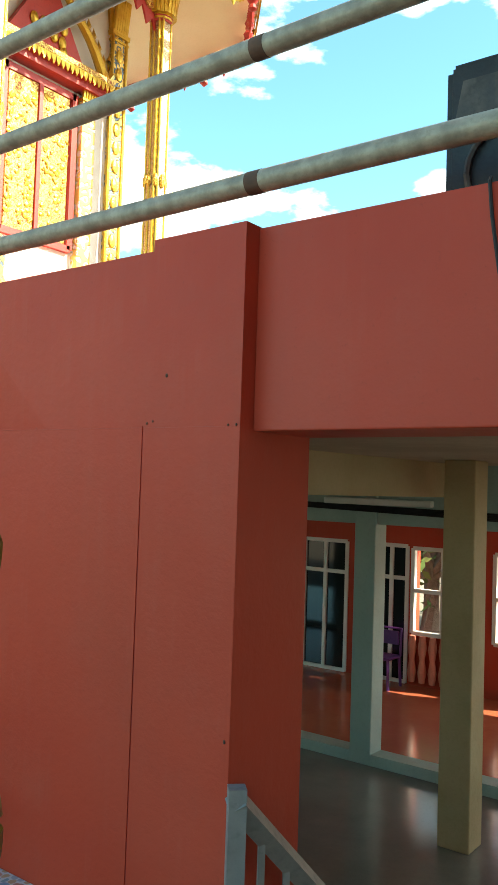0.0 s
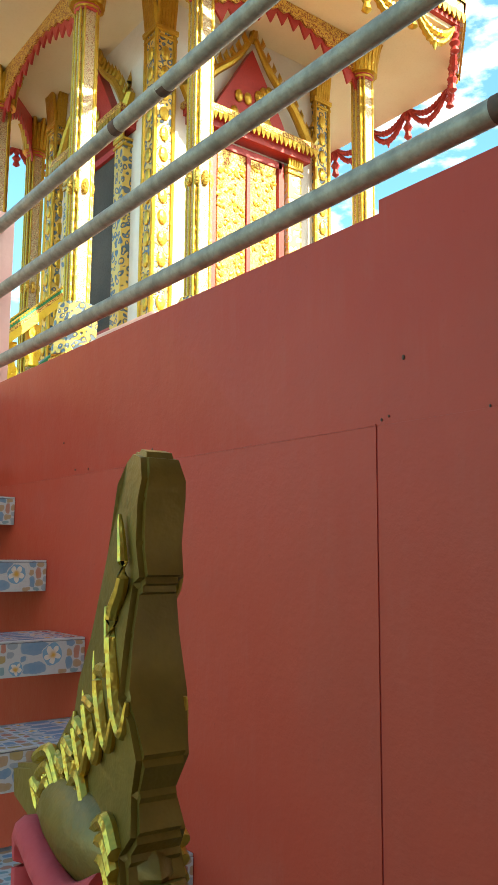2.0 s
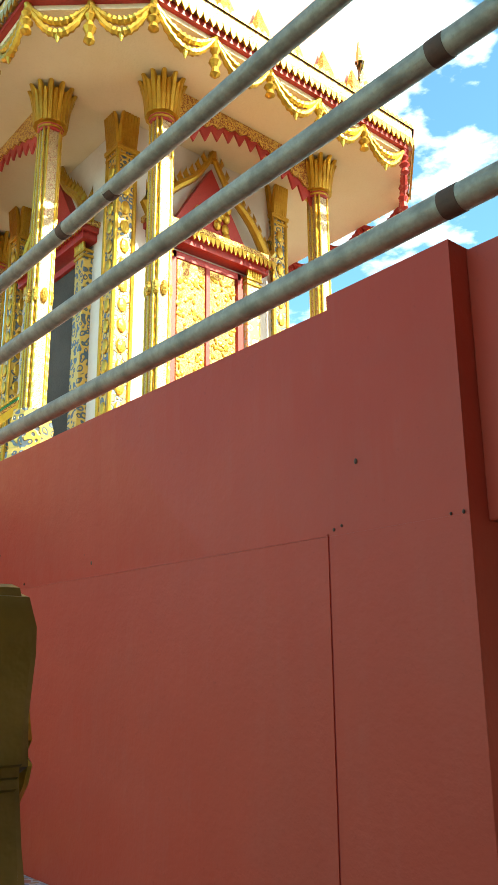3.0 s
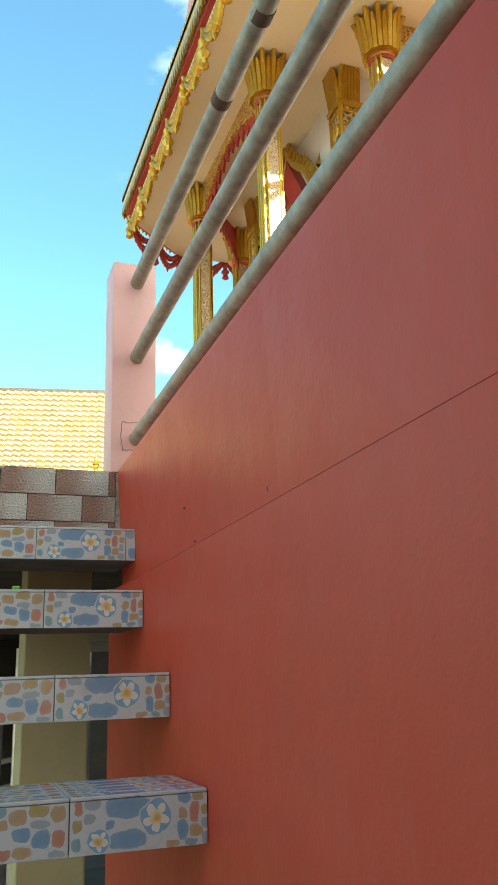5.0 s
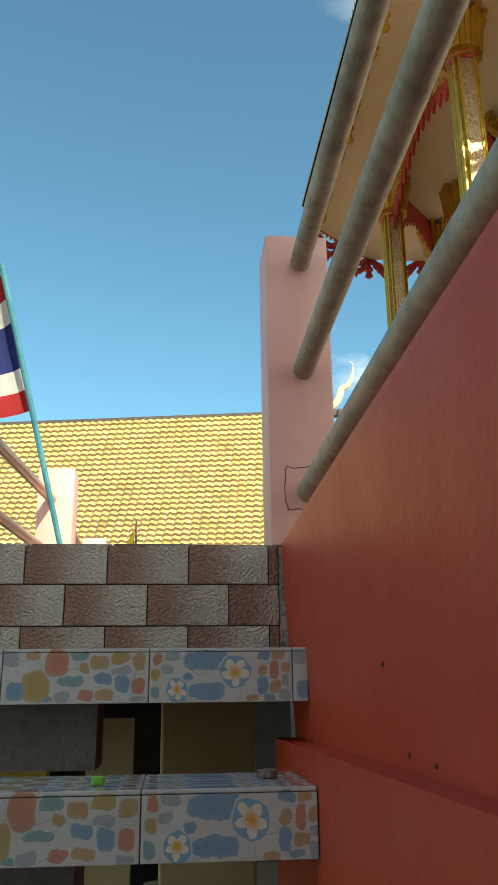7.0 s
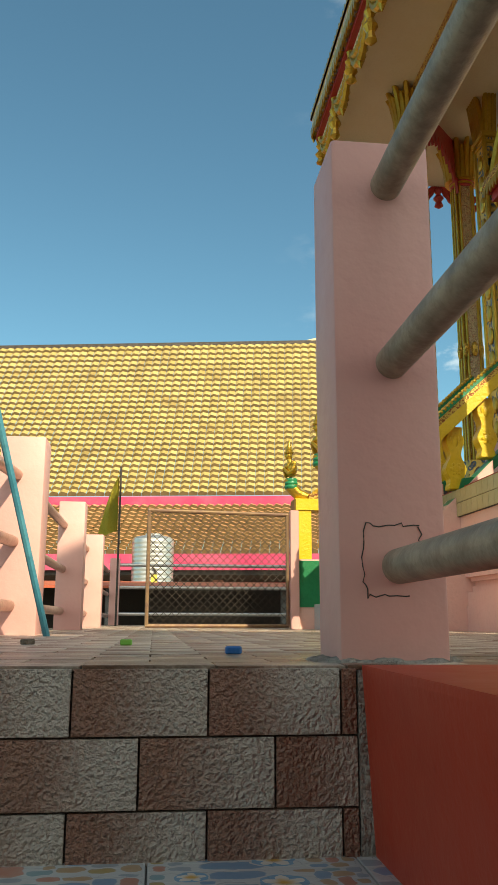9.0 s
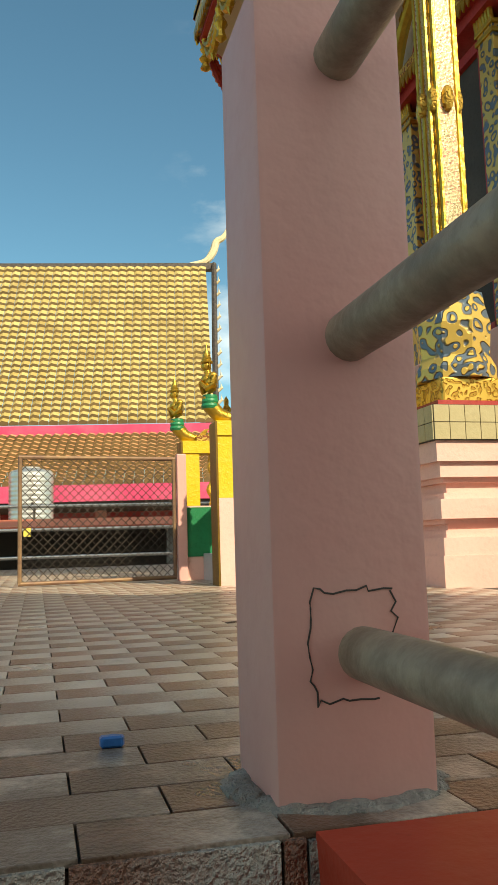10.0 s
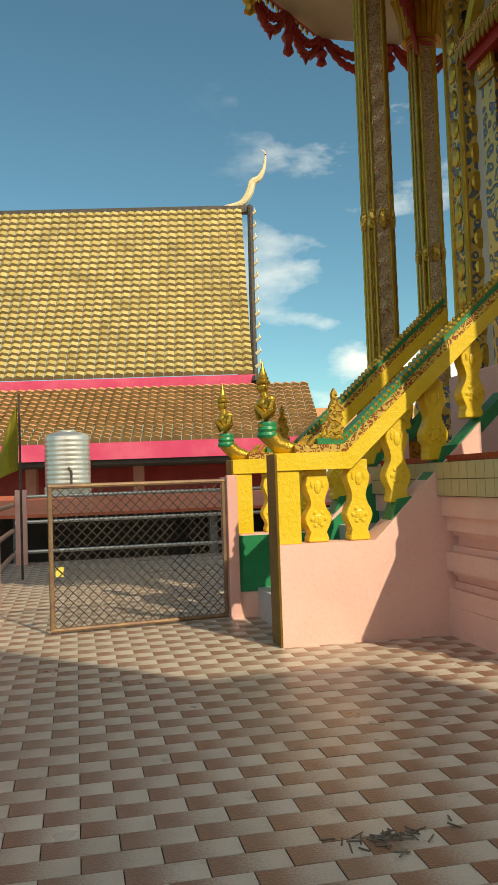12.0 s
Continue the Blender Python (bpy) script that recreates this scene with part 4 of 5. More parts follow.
    if closed:
        for s in (-1, 1):
            leaf = part("shutter", B((min(0, s * (half - 0.04)) + 0.025, -0.035, z0 + 0.04, max(0, s * (half - 0.04)) - 0.025, 0.0, z1 - 0.07), bev=0.006), "goldfine", o, "shutter carved in gilded scrolls")
            bm = bmesh.new()
            rnd = random.Random(5 + s)
            for i in range(90):
                u = s * (0.06 + rnd.random() * (half - 0.14))
                z = z0 + 0.1 + rnd.random() * (z1 - z0 - 0.25)
                blob(bm, (u, -0.036, z), 0.012 + 0.02 * rnd.random(), 0.012, 0.014 + 0.025 * rnd.random(), Matrix.Rotation(rnd.random() * 3, 4, "Y"), seg=6)
            tagged(part("scroll_relief", bm, "goldplain", leaf), kind="stuff")
        part("mullion", B((-0.025, -0.055, z0 + 0.04, 0.025, 0.0, z1 - 0.07), bev=0.004), "dkred", o)
    else:
        # a near-black sheet stands for the shade inside the door
        part("doorway", B((-half + 0.04, -0.012, z0 + 0.04, half - 0.04, -0.002, z1 - 0.07)), "dark", o, "near-black panel painting in the shade of an open doorway")
    for s in (-1, 1):
        u = s * (half + 0.14)
        sp = part("side_pilaster", B((u - 0.09, -0.10, z0 - 0.3, u + 0.09, 0.02, z1 - 0.02), bev=0.006), "goldblue" if not closed else "goldwhite", o, "slim gilded side pilaster")
        bm = bmesh.new()
        for k in range(6):
            uu = u - 0.085 + 0.034 * k
            tube(bm, [(uu, -0.10, z1 - 0.02), (uu, -0.115, z1 + 0.12), (uu + (k - 2.5) * 0.006, -0.14, z1 + 0.2)], 0.02, 6, [0.018, 0.02, 0.004])
        part("capital", bm, "goldplain", sp, smooth=True)
        for q in (z1 - 0.02, z1 - 0.08):
            part("ring", B((u - 0.105, -0.115, q - 0.03, u + 0.105, 0.02, q), bev=0.004), "goldplain", sp)
    w = half + 0.36
    lin = part("lintel", B((-w + 0.06, -0.16, z1 + 0.05, w - 0.06, 0.02, z1 + 0.13), (-w + 0.03, -0.20, z1 + 0.13, w - 0.03, 0.02, z1 + 0.19)), "dkred", o, "red lintel with gilded fringe")
    bm = bmesh.new()
    lace(bm, (-w, -0.21, 0), (w, -0.21, 0), z1 + 0.19, 0.06, 0.10, 0.006)
    part("fringe", bm, "goldplain", lin)
    part("lintel_edge", B((-w, -0.22, z1 + 0.19, w, 0.02, z1 + 0.25), bev=0.006), "goldfine", lin)
    # flame pediment
    zb = z1 + 0.25
    hp = 1.15
    bm = bmesh.new()
    prism(bm, [(-w * 0.62, zb), (w * 0.62, zb), (0, zb + hp * 0.72)], -0.10, 0.02, "y")
    ped = part("pediment", bm, "dkred", lin, "red pediment with gilded flames")
    bm = bmesh.new()
    for s in (-1, 1):
        pts = [(s * w * (0.95 - 0.95 * t), -0.12, zb + hp * 0.86 * (t + 0.06 * math.sin(t * 6.28))) for t in [i / 10 for i in range(11)]]
        tube(bm, pts, 0.05, 8, [0.06 - 0.003 * i for i in range(11)])
        for i in range(1, 10):
            px, _, pz = pts[i]
            tube(bm, [(px, -0.12, pz), (px + s * 0.05, -0.12, pz + 0.07), (px + s * 0.035, -0.12, pz + 0.15)], 0.02, 6, [0.035, 0.028, 0.003])
        tube(bm, [(s * w * 0.95, -0.12, zb), (s * w * 1.04, -0.12, zb + 0.10), (s * w * 0.99, -0.12, zb + 0.24), (s * w * 1.03, -0.12, zb + 0.36)], 0.03, 6, [0.06, 0.05, 0.03, 0.004])
    tube(bm, [(0, -0.12, zb + hp * 0.8), (0.01, -0.12, zb + hp * 0.95), (0, -0.12, zb + hp * 1.12)], 0.03, 6, [0.06, 0.04, 0.004])
    for k in range(12):
        blob(bm, (random.uniform(-0.3, 0.3) * w, -0.11, zb + 0.05 + 0.4 * random.random()), 0.05, 0.03, 0.07, seg=7)
    part("flame_border", bm, "goldplain", ped, "gilded flame border", True)


ornate_opening("y", 3.65, 4.15, 5.78, 0.44, True)
ornate_opening("x", 4.25, 3.9, 5.85, 0.45, False)

# eaves
ZE = 7.05
EV = [(1.20, 2.25), (2.0, 1.55), (5.30, 1.55), (6.09, 2.25), (6.09, 6.12), (5.30, 6.82), (2.0, 6.82), (1.20, 6.12)]


def inset(pts, d):
    return [(CX + (x - CX) * (1 - d / abs(x - CX)) if abs(x - CX) > 1e-3 else x, CY + (y - CY) * (1 - d / abs(y - CY))) for x, y in pts]


bm = bmesh.new()
prism(bm, inset(EV, 0.05), ZE, ZE + 0.05)
soff = part("soffit", bm, "soffit", temple, "cream painted soffit")
bm = bmesh.new()
prism(bm, EV, ZE + 0.05, ZE + 0.10)
prism(bm, inset(EV, 0.03), ZE + 0.10, ZE + 0.16)
part("eave_board", bm, "dkred", temple, "dark red eave board")
bm = bmesh.new()
prism(bm, inset(EV, -0.03), ZE + 0.16, ZE + 0.30)
part("cornice", bm, "goldwhite", temple, "white and gold cornice")
bm = bmesh.new()
for i in range(8):
    a, b = inset(EV, -0.04)[i], inset(EV, -0.04)[(i + 1) % 8]
    lace(bm, (*a, 0), (*b, 0), ZE + 0.17, 0.075, 0.11, 0.008)
    lace(bm, (*a, 0), (*b, 0), ZE + 0.30, 0.075, 0.06, 0.008, True)
tagged(part("cornice_lace", bm, "goldplain", temple, "gilded lace of small leaves"), kind="stuff")


def swag(a, b, z, drop, r=0.022):
    a, b = Vector(a), Vector(b)
    bm = bmesh.new()
    for layer, dr in ((0, drop), (1, drop * 0.62)):
        pts, rad = [], []
        for i in range(25):
            t = i / 24
            q = a.lerp(b, t)
            pts.append((q.x, q.y, z - dr * 4 * t * (1 - t)))
            rad.append(r * (0.6 + 1.2 * 4 * t * (1 - t) * 0.6) * (1.15 if i % 2 else 0.85))
        tube(bm, pts, r, 7, rad)
    q = a.lerp(b, 0.5)
    tube(bm, [(q.x, q.y, z - drop), (q.x, q.y, z - drop - 0.05), (q.x, q.y, z - drop - 0.09)], 0.02, 6, [0.03, 0.02, 0.004])
    return bm


def tassel(q, z, h=0.34):
    bm = bmesh.new()
    lathe(bm, [(0.012, z - h), (0.05, z - h * 0.92), (0.03, z - h * 0.75), (0.06, z - h * 0.62), (0.022, z - h * 0.45), (0.05, z - h * 0.32), (0.02, z - h * 0.15), (0.035, z)], 8, q[0], q[1])
    return bm


for i in range(8):
    a, b = inset(EV, 0.04)[i], inset(EV, 0.04)[(i + 1) % 8]
    ln = (Vector(b) - Vector(a)).length
    n = 2 if ln < 1.5 else round(ln / 0.60)
    # lit sides are gold; red paints in the shade of the backlit sides
    mat_ = "goldplain" if i in (0, 1, 7) else "dkred"
    for k in range(n):
        p, q = Vector(a).lerp(Vector(b), k / n), Vector(a).lerp(Vector(b), (k + 1) / n)
        part("swag", swag((*p, 0), (*q, 0), ZE + 0.05, 0.30, 0.028), mat_, temple, "hanging swag under the eave", True)
        part("tassel", tassel(p, ZE + 0.05, 0.42 if k % 2 else 0.30), mat_, temple, "hanging tassel under the eave", True)


def lambrequin(p0, p1, z):
    """Saw-edged red board with gilded scrolls between two capitals, deepest beside the columns."""
    a, b = Vector((*p0, 0)), Vector((*p1, 0))
    d = (b - a)
    n = Vector((d.y, -d.x, 0)).normalized()
    ob = None
    for off, mat, name, tooth in ((0.0, "dkred", "board", 0.13), (0.022, "goldfine", "scrollwork", 0.04)):
        bm = bmesh.new()
        m_ = 14
        top = [a + d * (i / m_) for i in range(m_ + 1)]
        low = []
        for i in range(2 * m_ + 1):
            t = i / (2 * m_)
            depth = 0.12 + 0.42 * (2 * abs(t - 0.5)) ** 1.6
            low.append((a + d * t) + Vector((0, 0, -depth * (0.8 if mat != "dkred" else 1) - (tooth if i % 2 else 0))))
        for i in range(2 * m_):
            t0, t1 = a + d * (i / (2 * m_)), a + d * ((i + 1) / (2 * m_))
            quad = [t0, t1, low[i + 1], low[i]]
            f = [bm.verts.new((q.x + n.x * (0.012 + off), q.y + n.y * (0.012 + off), q.z + z)) for q in quad]
            g = [bm.verts.new((q.x - n.x * (0.012 - off), q.y - n.y * (0.012 - off), q.z + z)) for q in quad]
            bm.faces.new(f)
            bm.faces.new(list(reversed(g)))
            bm.faces.new((f[2], f[3], g[3], g[2]))
        bmesh.ops.remove_doubles(bm, verts=bm.verts, dist=0.0005)
        o = part("lambrequin" if ob is None else name, bm, mat, ob or temple, "saw-edged red board with gilded scrolls" if ob is None else "gilded scrollwork")
        ob = ob or o


lambrequin((1.903, 5.255), (1.894, 3.12), ZE)
lambrequin((2.632, 2.332), (4.662, 2.332), ZE)
lambrequin((2.65, 6.04), (1.903, 5.255), ZE)

# upper roof
bm = bmesh.new()
lo, hi = inset(EV, -0.05), inset(EV, 0.75)
va = [bm.verts.new((x, y, ZE + 0.30)) for x, y in lo]
vb = [bm.verts.new((x, y, ZE + 0.95)) for x, y in hi]
for i in range(8):
    bm.faces.new((va[i], va[(i + 1) % 8], vb[(i + 1) % 8], vb[i]))
bm.faces.new(va)
bm.faces.new(vb)
part("skirt_roof", bm, "pink_wall", temple, "pinkish red lower roof slope")
for x0, y0, x1, y1, z0, h in ((1.60, 2.9, 5.70, 5.45, ZE + 0.5, 2.1), (2.35, 1.90, 4.95, 6.45, ZE + 0.5, 2.4)):
    bm = bmesh.new()
    if y1 - y0 < x1 - x0:
        ym = (y0 + y1) / 2
        prism(bm, [(y0 - 0.12, z0), (y1 + 0.12, z0), (y1 - 0.2, z0 + h * 0.4), (ym, z0 + h), (y0 + 0.2, z0 + h * 0.4)], x0, x1, "x")
    else:
        xm = (x0 + x1) / 2
        prism(bm, [(x0 - 0.12, z0), (x1 + 0.12, z0), (x1 - 0.2, z0 + h * 0.4), (xm, z0 + h), (x0 + 0.2, z0 + h * 0.4)], y0, y1, "y")
    part("gable_roof", bm, "pink_wall", temple, "steep pinkish red upper roof")
for (x, y), s in (((1.62, 3.0), 1), ((1.62, 5.3), 1), ((2.25, 1.95), 1), ((5.05, 1.95), 1)):
    bm = bmesh.new()
    tube(bm, [(x, y, ZE + 0.5), (x - 0.06, y - 0.04, ZE + 0.75), (x + 0.02, y, ZE + 1.0), (x - 0.05, y - 0.03, ZE + 1.25), (x - 0.08, y - 0.05, ZE + 1.5)], 0.05, 8, [0.11, 0.12, 0.08, 0.06, 0.01])
    tube(bm, [(x, y, ZE + 0.55), (x - 0.16, y - 0.1, ZE + 0.7), (x - 0.14, y - 0.09, ZE + 0.95)], 0.05, 8, [0.07, 0.05, 0.01])
    part("serpent_finial", bm, "goldwhite", temple, "gilded serpent finial on the roof corner", True)
for i in (0, 1, 2):
    a, b = inset(EV, 0.3)[i], inset(EV, 0.3)[(i + 1) % 8]
    n = 3 if i != 1 else 6
    for k in range(n):
        q = Vector(a).lerp(Vector(b), (k + 0.5) / n)
        bm = bmesh.new()
        tube(bm, [(q.x, q.y, ZE + 0.45), (q.x, q.y, ZE + 0.7), (q.x, q.y, ZE + 0.98)], 0.05, 8, [0.10, 0.11, 0.01])
        part("antefix", bm, "gold", temple, "gilded leaf antefix", True)

def spline(pts, n):
    """n + 1 points on a smooth line through the given ones."""
    pts = [Vector(p) for p in pts]
    last = len(pts) - 1
    out = []
    for i in range(n + 1):
        u = i / n * last
        k = min(last - 1, int(u))
        f = u - k
        a0, a1, a2, a3 = (pts[max(0, min(last, k + o))] for o in (-1, 0, 1, 2))
        out.append(tuple(0.5 * (2 * a1 + (a2 - a0) * f + (2 * a0 - 5 * a1 + 4 * a2 - a3) * f * f + (3 * a1 - a0 - 3 * a2 + a3) * f ** 3)))
    return out



# ---------- the hall with the yellow roof beyond the terrace ----------
hall = thing("assembly_hall", "large hall with a yellow tiled roof and orange lower roof", "building", (6.45, 30.0, LOW - 0.80))
hall.scale = (1.25, 1.25, 1.25)
hall.rotation_euler = (0, 0, radians(170))      # local x runs along the eave, local -y runs back
UL = 26.0


def tiled_slope(name, x0, x1, z0, z1, y0, y1, mat, w, h, label, sag=0.35):
    """Interlocking tiles in courses: every tile is a curved pan with a lip, laid in straight ranks. Local y runs forward."""
    rows = round(math.hypot(z1 - z0, y1 - y0) / h)
    cols = round((x1 - x0) / w)
    verts, faces = [], []
    def pt(f):
        return y0 + (y1 - y0) * f, z0 + (z1 - z0) * f - sag * 4 * f * (1 - f) * 0.5
    for r in range(rows):
        ya, za = pt(r / rows)
        yb, zb = pt((r + 1.12) / rows)
        for c in range(cols):
            xa = x0 + (x1 - x0) * c / cols
            xm, xb = xa + w * 0.62, xa + w * 0.98
            i = len(verts)
            j = 0.012 * ((c * 7 + r * 13) % 5) / 4
            verts += [(xa, ya + 0.03, za + 0.10 + j), (xm, ya + 0.03, za + 0.15 + j), (xb, ya + 0.03, za + 0.07 + j), (xa, yb, zb + 0.02), (xm, yb, zb + 0.06), (xb, yb, zb), (xa, ya, za), (xm, ya, za), (xb, ya, za)]
            faces += [(i, i + 1, i + 4, i + 3), (i + 1, i + 2, i + 5, i + 4), (i, i + 6, i + 7, i + 1), (i + 1, i + 7, i + 8, i + 2)]
    me = bpy.data.meshes.new(name)
    me.from_pydata(verts, [], faces)
    me.materials.append(M[mat])
    me.materials.append(M["lipshade"])
    # lip faces get the dark colour, painting a shadow line below every course
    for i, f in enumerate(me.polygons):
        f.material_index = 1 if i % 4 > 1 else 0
    ob = new(name, me)
    ob.parent = hall
    tagged(ob, label, "", "", "stuff")
    return ob


Z0 = -LOW
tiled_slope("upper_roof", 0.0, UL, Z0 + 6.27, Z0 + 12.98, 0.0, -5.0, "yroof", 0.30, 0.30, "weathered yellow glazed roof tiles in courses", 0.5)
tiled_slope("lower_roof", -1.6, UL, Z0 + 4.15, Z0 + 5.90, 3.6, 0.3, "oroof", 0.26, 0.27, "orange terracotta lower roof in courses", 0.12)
# shade under the upper eave, put in as a near-black block
part("clerestory", B((-0.1, -0.6, Z0 + 4.9, UL, -0.12, Z0 + 6.0)), "dark", hall, "near-black panel painting in the shade below the upper eave")
part("upper_fascia", B((-0.1, -0.1, Z0 + 5.92, UL, 0.04, Z0 + 6.25)), "magenta", hall, "weathered magenta fascia board")
part("lower_fascia", B((-1.7, 3.55, Z0 + 3.72, UL, 3.68, Z0 + 4.15)), "magenta", hall, "magenta fascia board")
part("ridge_cap", B((-0.35, -5.25, Z0 + 12.85, UL, -4.95, Z0 + 13.13), bev=0.03), "wire", hall, "dark ridge cap")
bm = bmesh.new()
prism(bm, [(-0.1, Z0 + 6.0), (-5.0, Z0 + 12.93), (-9.9, Z0 + 6.0)], 0.05, 0.25, "x")
part("gable", bm, "cream", hall, "cream gable wall")
bm = bmesh.new()
tube(bm, [(-0.05, 0.1, Z0 + 6.0), (-0.17, -2.45, Z0 + 9.38), (-0.32, -5.0, Z0 + 13.08)], 0.10, 8)
verge = part("verge", bm, "wire", hall, "dark verge moulding", True)
for k in range(13):
    f = (k + 0.5) / 13
    bm = bmesh.new()
    y, z = -5.0 * f, Z0 + 6.27 + 6.71 * f - 0.5 * 2 * f * (1 - f)
    x = -0.25 * f
    tube(bm, [(x - 0.1, y, z), (x - 0.25, y + 0.05, z + 0.12), (x - 0.22, y + 0.05, z + 0.3)], 0.05, 6, [0.06, 0.05, 0.01])
    part("verge_flame", bm, "cream", verge)
bm = bmesh.new()
horn = spline([(x - 0.3, -5.05, Z0 + 13.08 + z) for x, z in ((0.9, 0.0), (0.3, 0.13), (0.0, 0.50), (-0.14, 0.90), (-0.40, 1.08), (-0.58, 1.42), (-0.66, 1.95), (-0.52, 2.12))], 28)
tube(bm, horn, 0.1, 8, [0.02 + 0.13 * math.sin(math.pi * min(1, 0.25 + 0.75 * i / 28)) ** 2 for i in range(29)])
part("ridge_finial", bm, "cream", hall, "curved pale gold horn finial", True)
bm = bmesh.new()
prism(bm, [(3.6, Z0 + 3.5), (0.3, Z0 + 5.15), (-6, Z0 + 3.4)], -7.0, -1.55, "x")
part("side_roof", bm, "oroof", hall, "orange roof of the side wing")
# near-black base colour carries the shade of the eaves
part("hall_wall", B((-1.2, -9.5, 0, UL, -2.6, Z0 + 3.6), (-1.4, -9.5, Z0 + 3.6, UL, 3.54, Z0 + 4.0)), "dark", hall, "wall below the eaves with shade painted into its near-black colour")
part("lattice_wall", B((-1.2, -0.6, Z0 + 1.6, UL, -0.54, Z0 + 3.6)), "dkred", hall, "dark red lattice wall in the shade")
for k in range(9):
    part("wall_post", B((0.2 + 3.1 * k, 0.4, 0, 0.5 + 3.1 * k, 0.7, Z0 + 3.6)), "pink_wall", hall)

# water tank and low sheet roof
tank = thing("water_tank", "ribbed stainless steel water tank on a stand", "water tank", (-0.36, 20.0, 3.24))
tank.scale = (1.06, 1.06, 1.0)
bm = bmesh.new()
prof = [(0.50, 0.0)]
for k in range(10):
    z = 0.05 + k * 0.112
    prof += [(0.50, z), (0.506, z + 0.03), (0.506, z + 0.06), (0.50, z + 0.09)]
prof += [(0.50, 1.19), (0.44, 1.25), (0.20, 1.31), (0.20, 1.34)]
lathe(bm, prof, 40)
part("shell", bm, "stainless", tank, smooth=True)
bm = bmesh.new()
tube(bm, [(0.08, -0.53, 0.0), (0.08, -0.53, 0.35), (0.02, -0.53, 0.45)], 0.025, 8)
part("pipe", bm, "wire", tank)
part("stand", B((-0.5, -0.5, -4.04, 0.5, 0.5, -0.001)), "concrete", tank)
shed = thing("low_shed", "low shed with a red sheet roof behind the fence", "shed", (0, 0, LOW))
bm = bmesh.new()
prism(bm, [(10.9, 3.70), (14.4, 3.92), (14.4, 3.88), (10.9, 3.66)], -4.0, 5.4, "x")
part("roof", bm, "redroof", shed, "red corrugated sheet roof")
for x in (-3.6, -1.0, 1.6, 5.0):
    part("post", B((x, 11.1, 0, x + 0.10, 11.2, 3.66)), "concrete", shed)
# both shed walls are coloured near-black to paint in the roof's shade
part("back_wall", B((-4.0, 14.2, 0, 5.4, 14.35, 3.87)), "dark", shed, "shed wall with shade painted into its near-black colour")
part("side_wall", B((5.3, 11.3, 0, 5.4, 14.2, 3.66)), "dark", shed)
flag = thing("pennant_flag", "faded yellow green flag on a thin dark pole", "flag", (-0.72, 8.4, T))
bm = bmesh.new()
tube(bm, [(0, 0, 0), (0, 0, 1.84)], 0.012, 8)
part("pole", bm, "wire", flag)
bm = bmesh.new()
g = [[bm.verts.new((-0.02 - 0.24 * u * v ** 0.7, 0.05 * math.sin(u * 5 + v * 3), 1.80 - 0.72 * v - 0.10 * u)) for u in [i / 6 for i in range(7)]] for v in [i / 12 for i in range(13)]]
for r0, r1 in zip(g, g[1:]):
    for i in range(6):
        bm.faces.new((r0[i], r0[i + 1], r1[i + 1], r1[i]))
bmesh.ops.solidify(bm, geom=list(bm.faces), thickness=0.003)
part("cloth", bm, "flaggreen", flag, "limp faded yellow green cloth", True)


def cloth(fn, nu=14, nv=14):
    bm = bmesh.new()
    g = [[bm.verts.new(fn(i / nu, j / nv)) for i in range(nu + 1)] for j in range(nv + 1)]
    for r0, r1 in zip(g, g[1:]):
        for i in range(nu):
            bm.faces.new((r0[i], r0[i + 1], r1[i + 1], r1[i]))
    bmesh.ops.solidify(bm, geom=list(bm.faces), thickness=0.003)
    return bm


# leaning national flag
nf = thing("striped_flag", "red white and blue striped flag on a leaning teal pole", "flag", (-0.72, 2.25, T))
A, Bp = Vector((0, 0, 0.0)), Vector((-0.375, -0.64, 1.66))
bm = bmesh.new()
tube(bm, [A, Bp], 0.014, 8)
part("pole", bm, "teal", nf, "slim teal painted pole")
dirv = (Bp - A).normalized()
cols = ("flagred", "flagwhite", "flagblue", "flagblue", "flagwhite", "flagred")
for k, c in enumerate(cols):
    def fn(u, v, k=k):
        s = (k + v) / 6
        p = A.lerp(Bp, 0.97 - 0.36 * s)
        return (p.x - 0.012 - 0.42 * u + 0.02 * math.sin(6 * u), p.y + 0.05 * math.sin(5 * u + 2 * s), p.z - 0.20 * u)
    part("stripe", cloth(fn, 8, 3), c, nf, smooth=True)

# large white flag beside the stair head
wf = thing("white_emblem_flag", "white and yellow flag with a ring emblem on a yellow pole", "flag", (-0.88, 0.45, T))
bm = bmesh.new()
tube(bm, [(0.01, 0, 0), (-0.03, 0, 0.9), (-0.18, 0, 2.28), (-0.21, 0, 2.6)], 0.013, 8)
part("pole", bm, "flagyellow", wf, "slim yellow pole")
part("cloth", cloth(lambda u, v: (-0.19 + 0.13 * math.sin(v * 2.2) - 0.75 * u, 0.05 * math.sin(u * 7 + v * 2) - 0.04, 2.5 - 1.05 * v - 0.25 * u)), "flagwhite", wf, "sunlit white cloth", True)
bm = bmesh.new()
tube(bm, [(-0.24 + 0.10 * math.cos(a / 24 * 6.283), -0.06, 1.85 + 0.13 * math.sin(a / 24 * 6.283)) for a in range(25)], 0.010, 6)
part("ring_emblem", bm, "goldplain", wf, "golden ring emblem")
bm = bmesh.new()
blob(bm, (-0.17, -0.07, 1.06), 0.10, 0.015, 0.10, seg=14)
part("green_emblem", bm, "green", wf, "green emblem with a yellow border")
part("lower_cloth", cloth(lambda u, v: (-0.07 - 0.05 * v - 0.6 * u, 0.04 * math.sin(u * 8) - 0.055, 1.55 - 0.25 * v - 0.15 * u), 10, 4), "flagyellow", wf, "yellow cloth hem", True)

